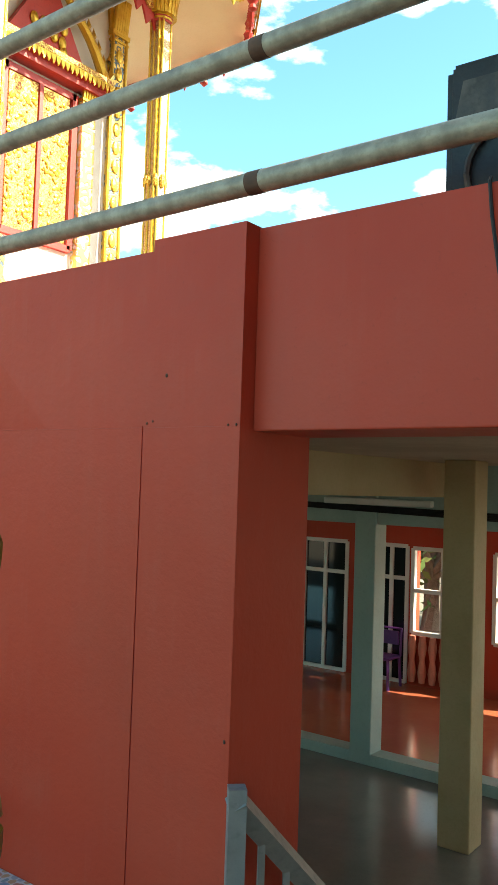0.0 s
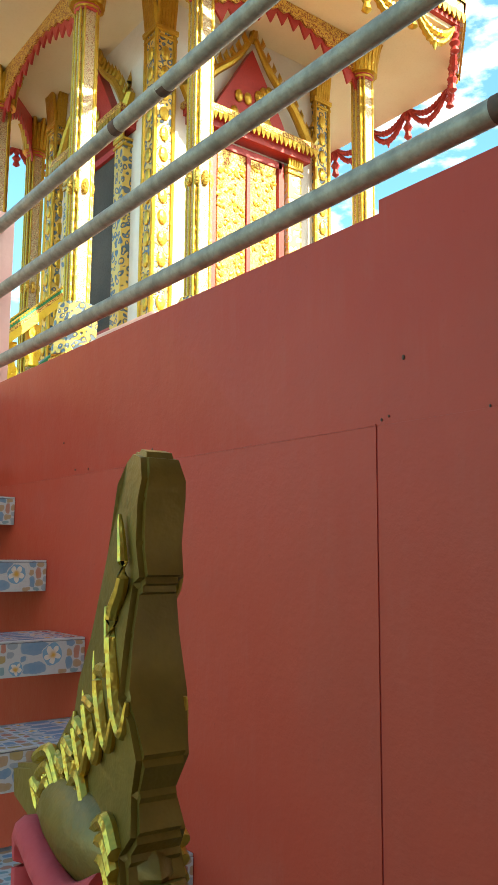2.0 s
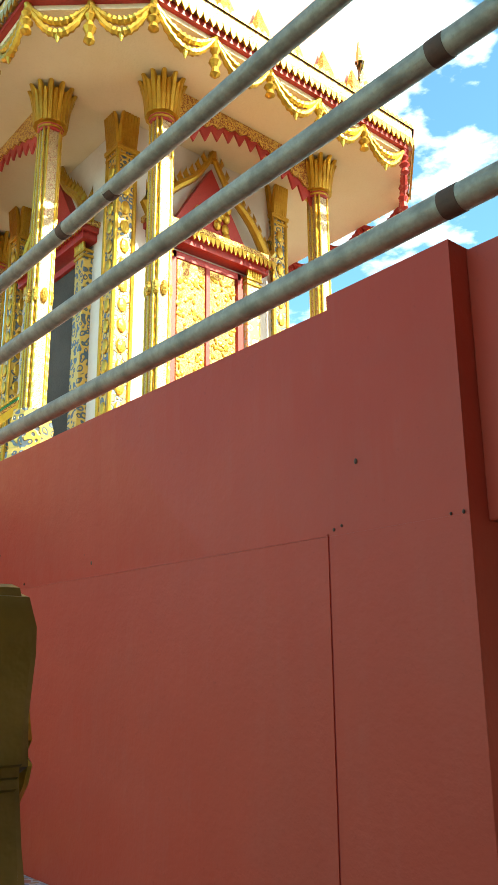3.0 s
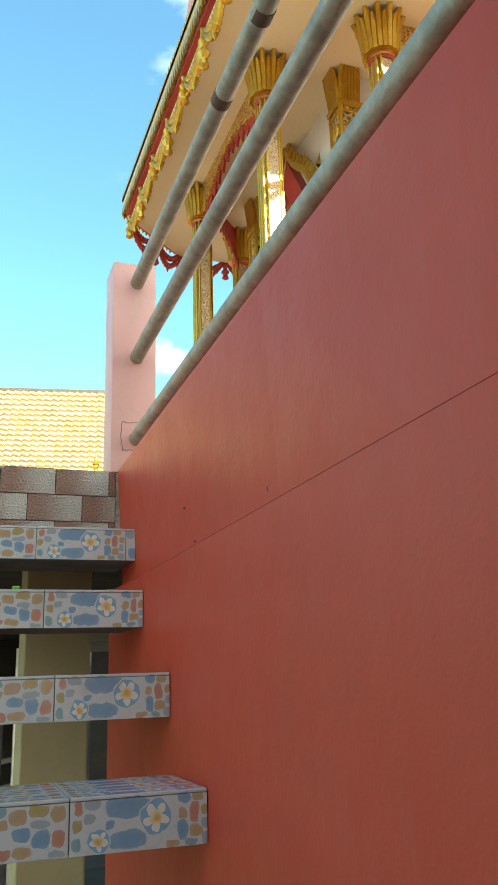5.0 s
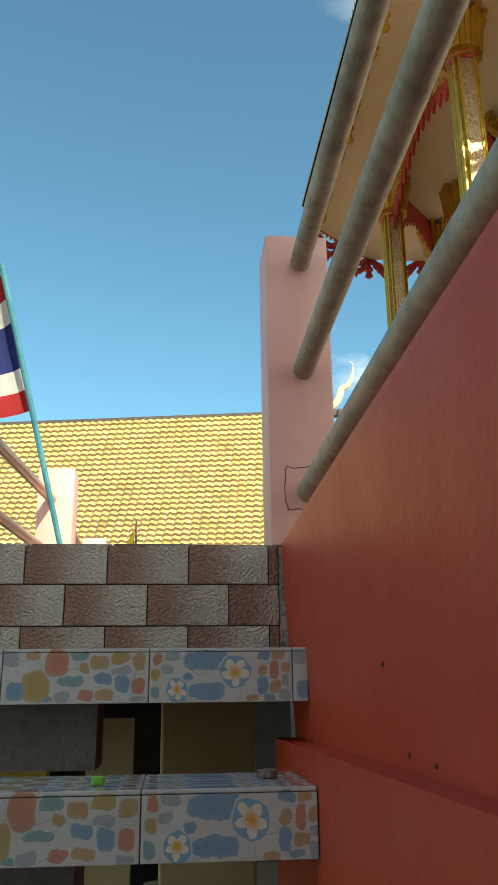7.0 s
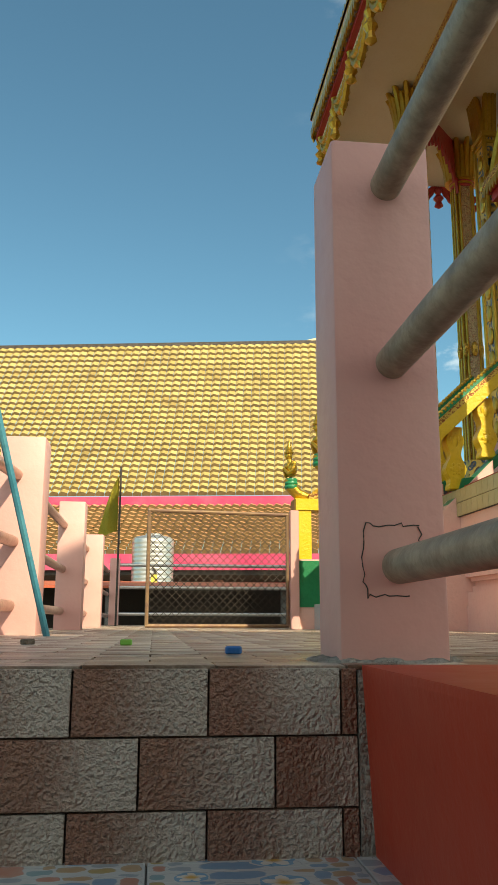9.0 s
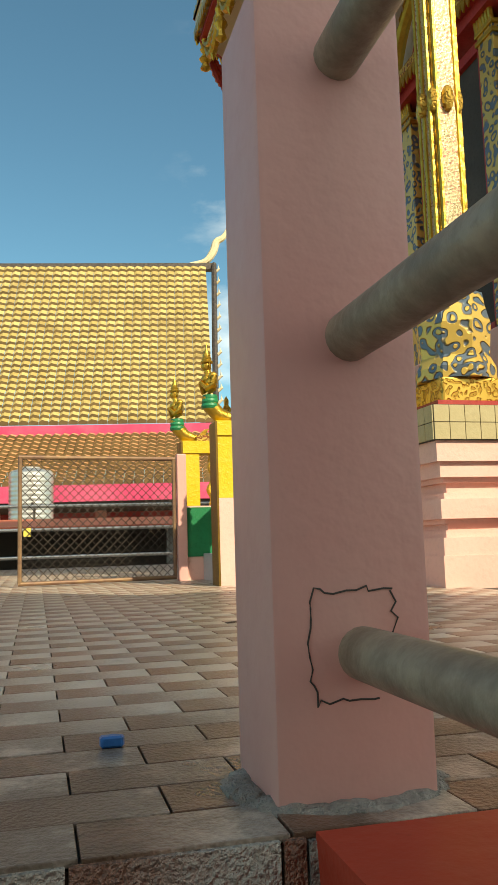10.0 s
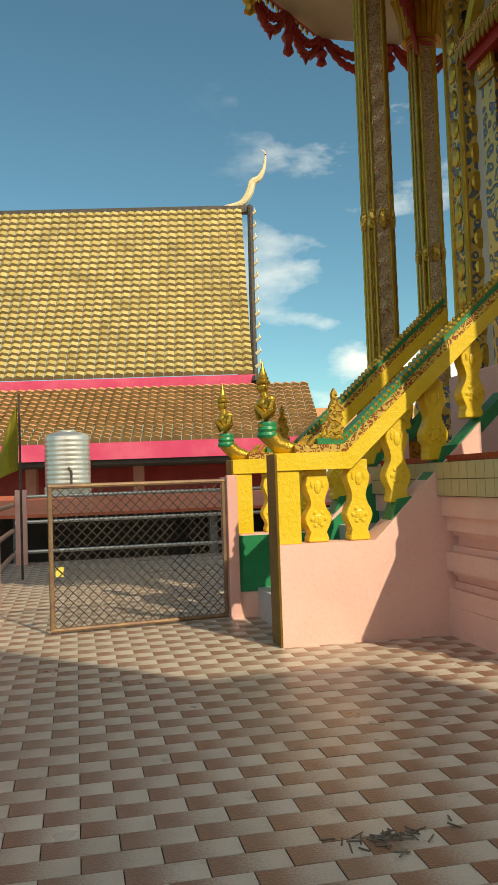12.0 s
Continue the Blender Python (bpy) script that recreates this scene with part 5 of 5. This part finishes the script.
part("hanging_cloth", cloth(lambda u, v: (0.0 - 0.02 * v - 0.5 * u, 0.03 * math.sin(u * 9 + v * 3) - 0.05, 1.42 - 1.30 * v - 0.05 * u), 10, 12), "flagwhite", wf, "long white cloth hanging beside the pole", True)

# ---------- loudspeaker on the terrace ----------
spk = thing("loudspeaker", "black plastic loudspeaker standing on the terrace edge", "loudspeaker", (0.41, -3.335, 2.345))
bm = bmesh.new()
prism(bm, [(-0.14, -0.16), (0.13, -0.20), (0.15, -0.10), (0.15, 0.10), (0.13, 0.20), (-0.14, 0.16)], 0.0, 0.42)
bmesh.ops.bevel(bm, geom=list(bm.edges), offset=0.018, segments=3, affect="EDGES")
part("cabinet", bm, "black", spk, smooth=True)
bm = bmesh.new()
prism(bm, [(-0.13, 0.26), (0.13, 0.26), (0.11, 0.36), (-0.11, 0.36)], -0.156, -0.146, "x")
part("horn", bm, "wire", spk, "grey horn mouth")
bm = bmesh.new()
tube(bm, [(-0.150, 0.10 * math.cos(a / 20 * 6.283), 0.14 + 0.10 * math.sin(a / 20 * 6.283)) for a in range(21)], 0.008, 6)
part("cone_ring", bm, "wire", spk)
part("badge", B((-0.158, 0.02, 0.055, -0.146, 0.09, 0.085)), "flagyellow", spk, "small pale badge plate")
bm = bmesh.new()
tube(bm, [(0.06, -3.37, 2.385), (0.04, -3.375, 2.37), (0.042, -3.38, 2.30), (0.04, -3.395, 2.20), (0.043, -3.40, 2.16)], 0.004, 6)
solid("cable", bm, "black", "thin black cable hanging over the beam", "cable")

# ---------- gilded serpent head at the stair foot ----------
naga = thing("serpent_head", "carved gilded serpent head with a red mouth at the stair foot", "statue", (-0.919, -3.103, -0.005))
RN = Matrix.Rotation(radians(-95), 4, "Z")


def half_width(x):
    """Half the thickness of the head: widest at the back, thin along the front edge of the crest."""
    return 0.0215 * min(1.0, max(0.35, 0.45 + (x + 0.10) * 4.0))


def serpent_part(name, bm, mat, label):
    if name in ("lip", "mouth", "jaw", "brow_ridge", "head"):
        for v in bm.verts:
            v.co.x = 0.05 + (v.co.x - 0.05) * 0.72
            v.co.z += 0.028
    ob = part(name, bm, mat, naga, label, True)
    ob.matrix_local = RN
    return ob


bm = bmesh.new()
crest = [(0.038, 1.385), (0.052, 1.405), (0.044, 1.425), (0.056, 1.44), (0.047, 1.465), (0.060, 1.49), (0.052, 1.515), (0.043, 1.53), (0.040, 1.57), (0.041, 1.603), (0.053, 1.608), (0.047, 1.635), (0.050, 1.665), (0.053, 1.680), (0.044, 1.699), (0.025, 1.704), (0.012, 1.697), (0.004, 1.680), (-0.010, 1.66), (-0.020, 1.63), (-0.032, 1.60), (-0.042, 1.565), (-0.062, 1.53), (-0.085, 1.505), (-0.12, 1.48), (-0.15, 1.455), (-0.20, 1.435), (-0.25, 1.425), (-0.24, 1.395), (-0.12, 1.375), (-0.02, 1.37)]
prism(bm, crest, -1, 1, "y")
for v in bm.verts:
    v.co.y *= half_width(v.co.x) * (1.0 - 0.35 * max(0.0, min(1.0, (v.co.z - 1.60) / 0.10))) * (1.0 + 0.18 * math.sin(v.co.z * 46))
bmesh.ops.recalc_face_normals(bm, faces=bm.faces)
bmesh.ops.bevel(bm, geom=list(bm.edges), offset=0.0045, segments=2, affect="EDGES")
# crest, head, jaw and neck carry shade in their colour; scrolls stay bright gold
serpent_part("crest", bm, "golddark", "gold flame crest with shade painted in")
for side in (-1, 1):
    for k in range(8):
        f = k / 7
        x0, z0 = 0.020 - 0.17 * f, 1.655 - 0.215 * f ** 0.6
        x1, z1 = 0.026 - 0.20 * f, 1.505 - 0.10 * f
        pts = [(x0, z0), (x0 + 0.010, z0 - 0.045 * (1 - 0.5 * f)), (x0 * 0.55 + x1 * 0.45 - 0.012, z0 * 0.5 + z1 * 0.5), (x1 - 0.004, z1 + 0.02), (x1 + 0.012, z1), (x1 + 0.018, z1 + 0.022)]
        bm = bmesh.new()
        tube(bm, spline([(x, side * (half_width(x) + 0.001), z) for x, z in pts], 20), 0.004, 8, [0.0015 + 0.0045 * math.sin(math.pi * i / 20) ** 0.7 for i in range(21)])
        serpent_part("scroll", bm, "goldplain", "raised golden scroll")
    for k in range(4):
        bm = bmesh.new()
        pts = [(-0.25 + 0.012 * k, 1.42), (-0.20, 1.432), (-0.15, 1.405), (-0.10, 1.428), (-0.05, 1.40), (0.0, 1.415), (0.035, 1.40)]
        tube(bm, spline([(x, side * (half_width(x) + 0.004), z - 0.013 * k) for x, z in pts], 30), 0.006, 8)
        serpent_part("brow_ridge", bm, "goldplain", "wavy golden brow ridge")
bm = bmesh.new()
blob(bm, (-0.09, 0, 1.385), 0.15, 0.034, 0.04, seg=16)
tube(bm, [(0.03, 0, 1.40), (0.034, 0, 1.37), (0.030, 0, 1.345)], 0.01, 8, [0.014, 0.010, 0.002])
serpent_part("head", bm, "golddark", "gold scaled head with shade painted in")
bm = bmesh.new()
tube(bm, spline([(0.015, -0.026, 1.372), (-0.05, -0.034, 1.352), (-0.12, -0.034, 1.362), (-0.19, -0.030, 1.372), (-0.225, -0.022, 1.345), (-0.20, -0.026, 1.30), (-0.12, -0.032, 1.265), (-0.02, -0.028, 1.29)], 40), 0.014, 10)
serpent_part("lip", bm, "flagred", "red painted lip")
bm = bmesh.new()
blob(bm, (-0.09, 0, 1.315), 0.11, 0.028, 0.05, seg=14)
serpent_part("mouth", bm, "dkred", "dark red open mouth")
bm = bmesh.new()
tube(bm, spline([(-0.20, 0, 1.255), (-0.10, 0, 1.225), (0.0, 0, 1.24), (0.05, 0, 1.31), (0.045, 0, 1.38)], 24), 0.03, 14, [0.014 + 0.022 * math.sin(math.pi * (0.08 + 0.80 * i / 24)) for i in range(25)])
serpent_part("jaw", bm, "golddark", "gold lower jaw with shade painted in")
bm = bmesh.new()
tube(bm, [(0.03, 0, 0.0), (0.05, 0, 0.5), (0.05, 0, 0.9), (0.02, 0, 1.26)], 0.06, 16, [0.11, 0.09, 0.06, 0.045])
serpent_part("neck", bm, "golddark", "gilded scaled neck")

# ---------- hall below the terrace ----------
solid("hall_floor", B((0.30, -8.8, LOW, 5.30, 9.0, LOW + 0.02)), "greyfloor", "polished grey floor of the open hall", "floor", kind=S)
solid("hall_floor_red", B((5.50, -8.8, LOW, 8.6, 9.0, LOW + 0.06)), "redfloor", "glossy red tiled floor of the inner hall", "floor", kind=S)
solid("hall_sill", B((5.30, -8.8, LOW, 5.50, 9.0, LOW + 0.12)), "bluegreen", "sea-green painted sill between the floors", "sill", kind=S)
solid("ceiling", B((0.31, -8.8, 1.98, 8.59, 8.6, 2.048)), "ceil", "stained plaster hall ceiling", "ceiling", kind=S)
solid("cross_beam", B((0.40, -1.2, 1.70, 5.3, -0.95, 1.979)), "undercream", "cream ceiling beam in the hall", "beam", kind=S)
solid("edge_beam", B((5.33, -8.8, 1.42, 5.57, 8.6, 1.979)), "bluegreen", "sea-green painted beam in the hall", "beam", kind=S)
def column_at(x, y, w, mat, label):
    solid("column", B((x - w / 2, y - w / 2, LOW + 0.02, x + w / 2, y + w / 2, 1.978), bev=0.01), mat, label, "column", "hall columns", S)


column_at(4.25, -1.62, 0.24, "undercream", "olive cream square column in the hall")
column_at(5.40, -0.22, 0.22, "bluegreen", "sea-green square column on the sill")
column_at(5.46, -3.6, 0.22, "bluegreen", "sea-green square column on the sill")
for j in range(5):
    bm = bmesh.new()
    tube(bm, [(5.28 - 0.01 * j, -6.0, 1.60 - 0.012 * j), (5.28, -2.0, 1.56 - 0.015 * j), (5.27, 0.5, 1.60 - 0.01 * j), (5.28, 4.0, 1.60 - 0.01 * j)], 0.008, 5)
    solid("cable", bm, "black", "dark cable strung along the hall beam", "cable", "cables along the beam")
solid("tube_lamp", B((5.22, -0.9, 1.60, 5.30, 0.2, 1.66), bev=0.01), "white", "switched-off fluorescent lamp under the beam", "lamp")

# far wall of the inner hall with glazed doors and windows
XW = 8.3
solid("wall_inner_low", B((XW, -8.8, LOW + 0.06, XW + 0.2, 0.78, LOW + 0.70), (XW, -8.8, 1.02, XW + 0.2, 9.0, 1.42), (XW, 1.26, LOW + 0.06, XW + 0.2, 1.68, 1.02), (XW, 0.72, LOW + 0.70, XW + 0.2, 0.80, 1.02), (XW, -0.36, LOW + 0.70, XW + 0.2, -0.10, 1.02), (XW, -1.65, LOW + 0.70, XW + 0.2, -1.45, 1.02), (XW, 2.40, LOW + 0.06, XW + 0.2, 9.0, 1.02)), "red", "red painted inner wall with glazed openings", "wall", kind=S)
solid("ceiling_inner", B((5.57, -8.8, 1.42, 8.6, 8.6, 1.46)), "white", "pale boarded ceiling of the inner hall", "ceiling", kind=S)


def glazed(name, y0, y1, z0, z1, rows, cols, label, clear=False):
    o = thing(name, label, "window", (0, 0, 0), kind=S)
    w = 0.05
    zs = [z0] + [z0 + (z1 - z0) * r for r in rows] + [z1]
    ys = [y0 + (y1 - y0) * c / cols for c in range(cols + 1)]
    for z in zs:
        part("rail", B((XW - 0.02, y0, z - w / 2, XW + 0.05, y1, z + w / 2)), "white", o)
    for y in ys:
        part("stile", B((XW - 0.021, y - w / 2, z0, XW + 0.051, y + w / 2, z1)), "white", o)
    if not clear:
        for a, b in zip(ys, ys[1:]):
            part("pane", B((XW + 0.01, a, z0, XW + 0.016, b, z1)), "glass", o)
    return o


glazed("door_1", 1.70, 2.38, LOW + 0.08, 1.02, (0.76,), 2, "white framed dark glass double door")
glazed("door_2", 0.80, 1.25, LOW + 0.08, 1.02, (0.76,), 2, "white framed dark glass door standing ajar")
glazed("window_1", -0.10, 0.72, LOW + 0.72, 1.00, (0.5,), 2, "white framed open window towards trees", True)
glazed("window_2", -1.45, -0.36, LOW + 0.72, 1.00, (0.5,), 2, "white framed open window towards trees", True)
for y0 in (-0.02, -1.3):
    for k in range(6):
        bm = bmesh.new()
        lathe(bm, [(0.04, LOW + 0.12), (0.06, LOW + 0.25), (0.035, LOW + 0.4), (0.06, LOW + 0.55), (0.04, LOW + 0.7)], 8, XW - 0.07, y0 + 0.14 * k)
        solid("parapet_baluster", bm, "coral", "coral turned baluster below the window", "baluster", "window parapet balusters")


def tree(x, y, z, h, seed, n):
    rnd = random.Random(seed)
    t = thing("tree", "leafy green tree outside the hall windows", "tree", (x, y, z))
    bm = bmesh.new()
    tube(bm, [(0, 0, 0), (0.1, 0.05, h * 0.3), (0, 0.1, h * 0.6)], 0.2, 8, [0.2, 0.15, 0.08])
    tips = []
    for k in range(9):
        a = k * 2.4
        q = Vector((math.cos(a) * h * (0.2 + 0.2 * rnd.random()), math.sin(a) * h * (0.2 + 0.2 * rnd.random()), h * (0.2 + 0.75 * rnd.random())))
        tube(bm, [(0.05, 0.05, h * 0.3), q * 0.5 + Vector((0, 0, h * 0.2)), q], 0.05, 6, [0.09, 0.05, 0.015])
        tips.append(q)
    part("trunk", bm, "bark", t)
    verts, faces = [], []
    for i in range(n):
        c = rnd.choice(tips) + Vector((rnd.gauss(0, 1), rnd.gauss(0, 1), rnd.gauss(0, 0.8))) * h * 0.13
        d = Vector((rnd.gauss(0, 1), rnd.gauss(0, 1), rnd.gauss(0, 0.6))).normalized()
        e = d.cross(Vector((rnd.gauss(0, 1), rnd.gauss(0, 1), rnd.gauss(0, 1)))).normalized()
        s = h * (0.025 + 0.02 * rnd.random())
        j = len(verts)
        verts += [tuple(c - d * s), tuple(c + e * s * 0.45), tuple(c + d * s), tuple(c - e * s * 0.45)]
        faces.append((j, j + 1, j + 2, j + 3))
    me = bpy.data.meshes.new("crown")
    me.from_pydata(verts, [], faces)
    me.materials.append(M["leaves"])
    c = new("crown", me)
    c.parent = t
    tagged(c, "uneven crown of small leaves", "", "", "stuff")


tree(12.6, 2.4, LOW, 3.2, 3, 2600)
tree(13.4, 0.4, LOW, 3.6, 4, 2600)
tree(15.0, 4.4, LOW, 4.6, 6, 2600)

# purple chair
ch = thing("plastic_chair", "purple plastic chair by the glazed door", "chair", (7.95, 0.95, LOW + 0.06))
ch.scale = (0.85, 0.85, 0.85)
part("seat", B((-0.2, -0.2, 0.42, 0.2, 0.2, 0.46), bev=0.012), "purple", ch)
for x, y in ((-0.18, -0.18), (0.18, -0.18), (-0.18, 0.18), (0.18, 0.18)):
    bm = bmesh.new()
    tube(bm, [(x * 1.12, y * 1.12, 0), (x, y, 0.43)], 0.022, 6)
    part("leg", bm, "purple", ch)
bm = bmesh.new()
tube(bm, [(0.19, -0.19, 0.44), (0.23, -0.19, 0.84), (0.23, 0.19, 0.84), (0.19, 0.19, 0.44)], 0.022, 6)
box(bm, 0.20, -0.15, 0.60, 0.225, 0.15, 0.80)
part("backrest", bm, "purple", ch)

# railing down into the hall
hr = thing("stair_rail", "grey painted steel rail leading down into the hall", "railing", (0, 0, LOW))
Q0, Q1 = Vector((-0.055, -2.865, 1.86)), Vector((1.35, -2.90, 0.55))
def railpart(name, a, b, r):
    bm = bmesh.new()
    d_ = (b - a)
    tube(bm, [a, b], r, 4)
    part(name, bm, "greyrail", hr)


railpart("top_bar", Q0, Q1, 0.030)
railpart("low_bar", Q0 - Vector((0, 0, 0.50)), Q1 - Vector((0, 0, 0.50)), 0.02)
railpart("post", Q0 + Vector((0.005, 0, 0.03)), Vector((Q0.x + 0.005, Q0.y, 0)), 0.028)
railpart("post", Q1, Vector((Q1.x, Q1.y, 0)), 0.028)
for k in range(1, 14):
    a = Q0.lerp(Q1, k / 14)
    railpart("bar", a, a - Vector((0, 0, 0.50)), 0.011)

# ---------- space under the stairs and terrace ----------
solid("riser_wall", B((-1.0, 0.008, 1.98, 0.036, 0.012, 2.335)), "grout", "terrace edge behind the tiles", "wall", kind=S)
solid("column_under", B((-0.27, 0.30, LOW, -0.02, 0.55, 2.05), bev=0.008), "undercream", "olive cream column under the terrace", "column", kind=S)
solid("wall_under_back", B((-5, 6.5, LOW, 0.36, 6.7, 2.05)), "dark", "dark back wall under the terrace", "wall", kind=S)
solid("wall_under_yellow", B((-5, 4.6, LOW, -1.15, 4.8, 1.75)), "mustard", "mustard yellow wall under the terrace", "wall", kind=S)
solid("panel_white", B((-0.64, 2.2, LOW, -0.42, 2.3, 1.9)), "undercream", "pale partition under the terrace", "wall", kind=S)
solid("under_slab_left", B((-5, 0.6, 1.85, -1.0, 8.6, 2.05)), "concrete", "concrete slab over the space below", "ceiling", kind=S)
bm = bmesh.new()
tube(bm, [(-1.3, 3.0, LOW), (-1.3, 3.0, 0.8)], 0.05, 12)
rp_ = solid("red_pole", bm, "dkred", "red post with a yellow top under the terrace", "post")
bm = bmesh.new()
tube(bm, [(-1.3, 3.0, 0.8), (-1.3, 3.0, 1.1)], 0.052, 12)
part("top_band", bm, "mustard", rp_)
sr = thing("steel_handrail", "stainless steel handrail under the terrace", "railing", (0, 0, LOW))
for a, b in (((-0.36, 2.6, 1.9), (-0.10, 2.5, 1.95)), ((-0.12, 2.5, 0), (-0.12, 2.5, 2.6)), ((-0.34, 2.6, 0), (-0.34, 2.6, 1.9)), ((-0.36, 2.6, 1.75), (-0.10, 2.5, 1.8))):
    bm = bmesh.new()
    tube(bm, [a, b], 0.016, 8)
    part("bar", bm, "stainless", sr)
for k in range(3):
    solid("under_step", B((-1.9, 3.4 + 0.3 * k, LOW, -1.05, 4.6, LOW + 1.2 + 0.17 * k)), "undercream", "cream steps under the terrace", "stairs", kind=S)

# plain unseen walls added behind the walker to keep the stairs in shade
solid("wall_behind", rbox((-5.0, -6.5), (0.05, -6.5), 0.3, LOW, 11.0), "rearwall", "plain brownish red wall, unseen, added to shade stairs and terrace", "wall", kind=S)
solid("wall_behind_low", rbox((0.052, -6.5), (3.35, -6.5), 0.3, 2.341, 9.8), "rearwall", "plain brownish red wall, unseen, added to shade stairs and terrace", "wall", kind=S)
solid("wall_behind_terrace", rbox((3.351, -6.5), (5.6, -6.5), 0.3, 2.341, 11.0), "rearwall", "plain brownish red wall, unseen, added to shade stairs and terrace", "wall", kind=S)
solid("wall_behind_side", rbox((2.45, -2.85), (6.4, -7.24), 0.3, 2.341, 9.2), "rearwall", "plain brownish red wall, unseen, added to shade stairs and terrace", "wall", kind=S)

# unseen wall and roof, added to block light from the south
solid("wall_south", B((-6.0, -9.25, LOW, 8.8, -9.01, 1.45)), "rearwall", "plain brownish red wall, unseen, added to darken the lower hall", "wall", kind=S)
solid("porch_roof", B((-5.0, -6.499, 2.80, -0.30, -4.08, 2.95)), "rearwall", "plain unseen roof added behind to darken south-facing sides", "ceiling", kind=S)

# ---------- litter ----------
def litter(name, at, mat, label, pts):
    bm = bmesh.new()
    prism(bm, pts, 0, 0.022)
    bmesh.ops.bevel(bm, geom=list(bm.edges), offset=0.004, segments=1, affect="EDGES")
    o = solid(name, bm, mat, label, "litter")
    o.location = at
    o.scale = (0.7, 0.7, 0.7)


litter("bottle_cap", (-0.133, 0.402, T + 0.001), "blue", "crushed blue plastic cap on the tiles", [(-0.022, -0.012), (0.020, -0.014), (0.026, 0.004), (0.004, 0.014), (-0.024, 0.010)])
litter("green_scrap", (-0.36, 0.99, T + 0.001), "lime", "scrap of green plastic on the tiles", [(-0.022, -0.01), (0.022, -0.012), (0.024, 0.01), (-0.02, 0.012)])
litter("dead_leaf", (-0.62, 1.05, T + 0.001), "bark", "curled dry leaf on the tiles", [(-0.03, -0.008), (0.0, -0.02), (0.03, 0.0), (0.0, 0.016)])
litter("green_wrapper", (-0.365, -0.50, 1.843), "lime", "small green wrapper on the tiled step", [(-0.016, -0.01), (0.016, -0.01), (0.016, 0.01), (-0.016, 0.01)])
litter("dry_leaf", (-0.07, -0.42, 1.843), "bark", "dry leaf on the tiled step", [(-0.03, -0.01), (0.01, -0.02), (0.03, 0.0), (0.0, 0.016)])
bm = bmesh.new()
rnd = random.Random(8)
for k in range(40):
    a, r = rnd.random() * 6.28, abs(rnd.gauss(0, 0.09))
    c = Vector((0.565 + r * 1.5 * math.cos(a), 1.955 + r * 0.7 * math.sin(a), T + 0.004))
    d_ = Vector((rnd.gauss(0, 1), rnd.gauss(0, 1), 0.1)).normalized() * 0.02
    tube(bm, [c - d_, c + d_], 0.0025, 4)
solid("twig_litter", bm, "bark", "dark twigs and dirt swept on the tiles", "litter", kind="stuff")

# ---------- tiles of the terrace edge ----------
W, HH = 0.196, 0.0985
edge = thing("terrace_edge_tiles", "two-tone brown and grey tiles on the terrace edge", "tiles", (0, 0, 0), kind=S)
for r in range(3):
    z1 = 2.345 - r * HH
    off = (W / 2 if r % 2 == 1 else 0.0) - 0.011
    k = -6
    while k * W + off < 0.018:
        a, b = max(k * W + off, -0.99), min((k + 1) * W + off, 0.014)
        if b - a > 0.01:
            part("tile", B((a + 0.0016, -0.001, max(z1 - HH, 2.0) + 0.0016, b - 0.0016, 0.008, z1 - (0.004 if r == 0 else 0.0016)), bev=0.001), "riser", edge)
        k += 1
part("mortar_joint", B((0.015, -0.002, 2.0, 0.037, 0.008, 2.338)), "mortar", edge)

# ---------- tiles of the terrace floor ----------
paving = thing("terrace_paving", "two-tone brown and grey brick-shaped floor tiles", "tiles", (0, 0, 0), kind=S)
shapes = {}
verts, faces = [], []
near = 0
for r in range(104):
    y0 = 0.004 + r * HH
    off = W / 2 if r % 2 == 1 else 0.0
    for k in range(-6, 13):
        a, b = k * W + off, (k + 1) * W + off
        a, b = max(a, -0.99), min(b, 1.96)
        if b - a < 0.03:
            continue
        rnd = random.Random(r * 100 + k)
        dz = rnd.random() * 0.0015
        if r < 27 and b < 1.0 and near < 300:
            key = (round(b - a, 3))
            if key not in shapes:
                bm = B((0.0014, 0.0014, -0.008, b - a - 0.0014, HH - 0.0014, 0), bev=0.0012)
                bmesh.ops.recalc_face_normals(bm, faces=bm.faces)
                me = bpy.data.meshes.new("tile")
                bm.to_mesh(me)
                bm.free()
                me.materials.append(M["floor"])
                shapes[key] = me
            o = new("tile", shapes[key])
            o.location = (a, y0, T + dz)
            o.parent = paving
            near += 1
        else:
            i = len(verts)
            x0, x1, q0, q1 = a + 0.0014, b - 0.0014, y0 + 0.0014, y0 + HH - 0.0014
            verts += [(x0, q0, T - 0.008), (x1, q0, T - 0.008), (x1, q1, T - 0.008), (x0, q1, T - 0.008), (x0, q0, T + dz), (x1, q0, T + dz), (x1, q1, T + dz), (x0, q1, T + dz)]
            faces += [(i + 4, i + 5, i + 6, i + 7), (i, i + 1, i + 5, i + 4), (i + 1, i + 2, i + 6, i + 5), (i + 2, i + 3, i + 7, i + 6), (i + 3, i, i + 4, i + 7)]
me = bpy.data.meshes.new("far_tiles")
me.from_pydata(verts, [], faces)
me.materials.append(M["floor"])
o = new("far_tiles", me)
o.parent = paving
tagged(o, "", "", "", "stuff")
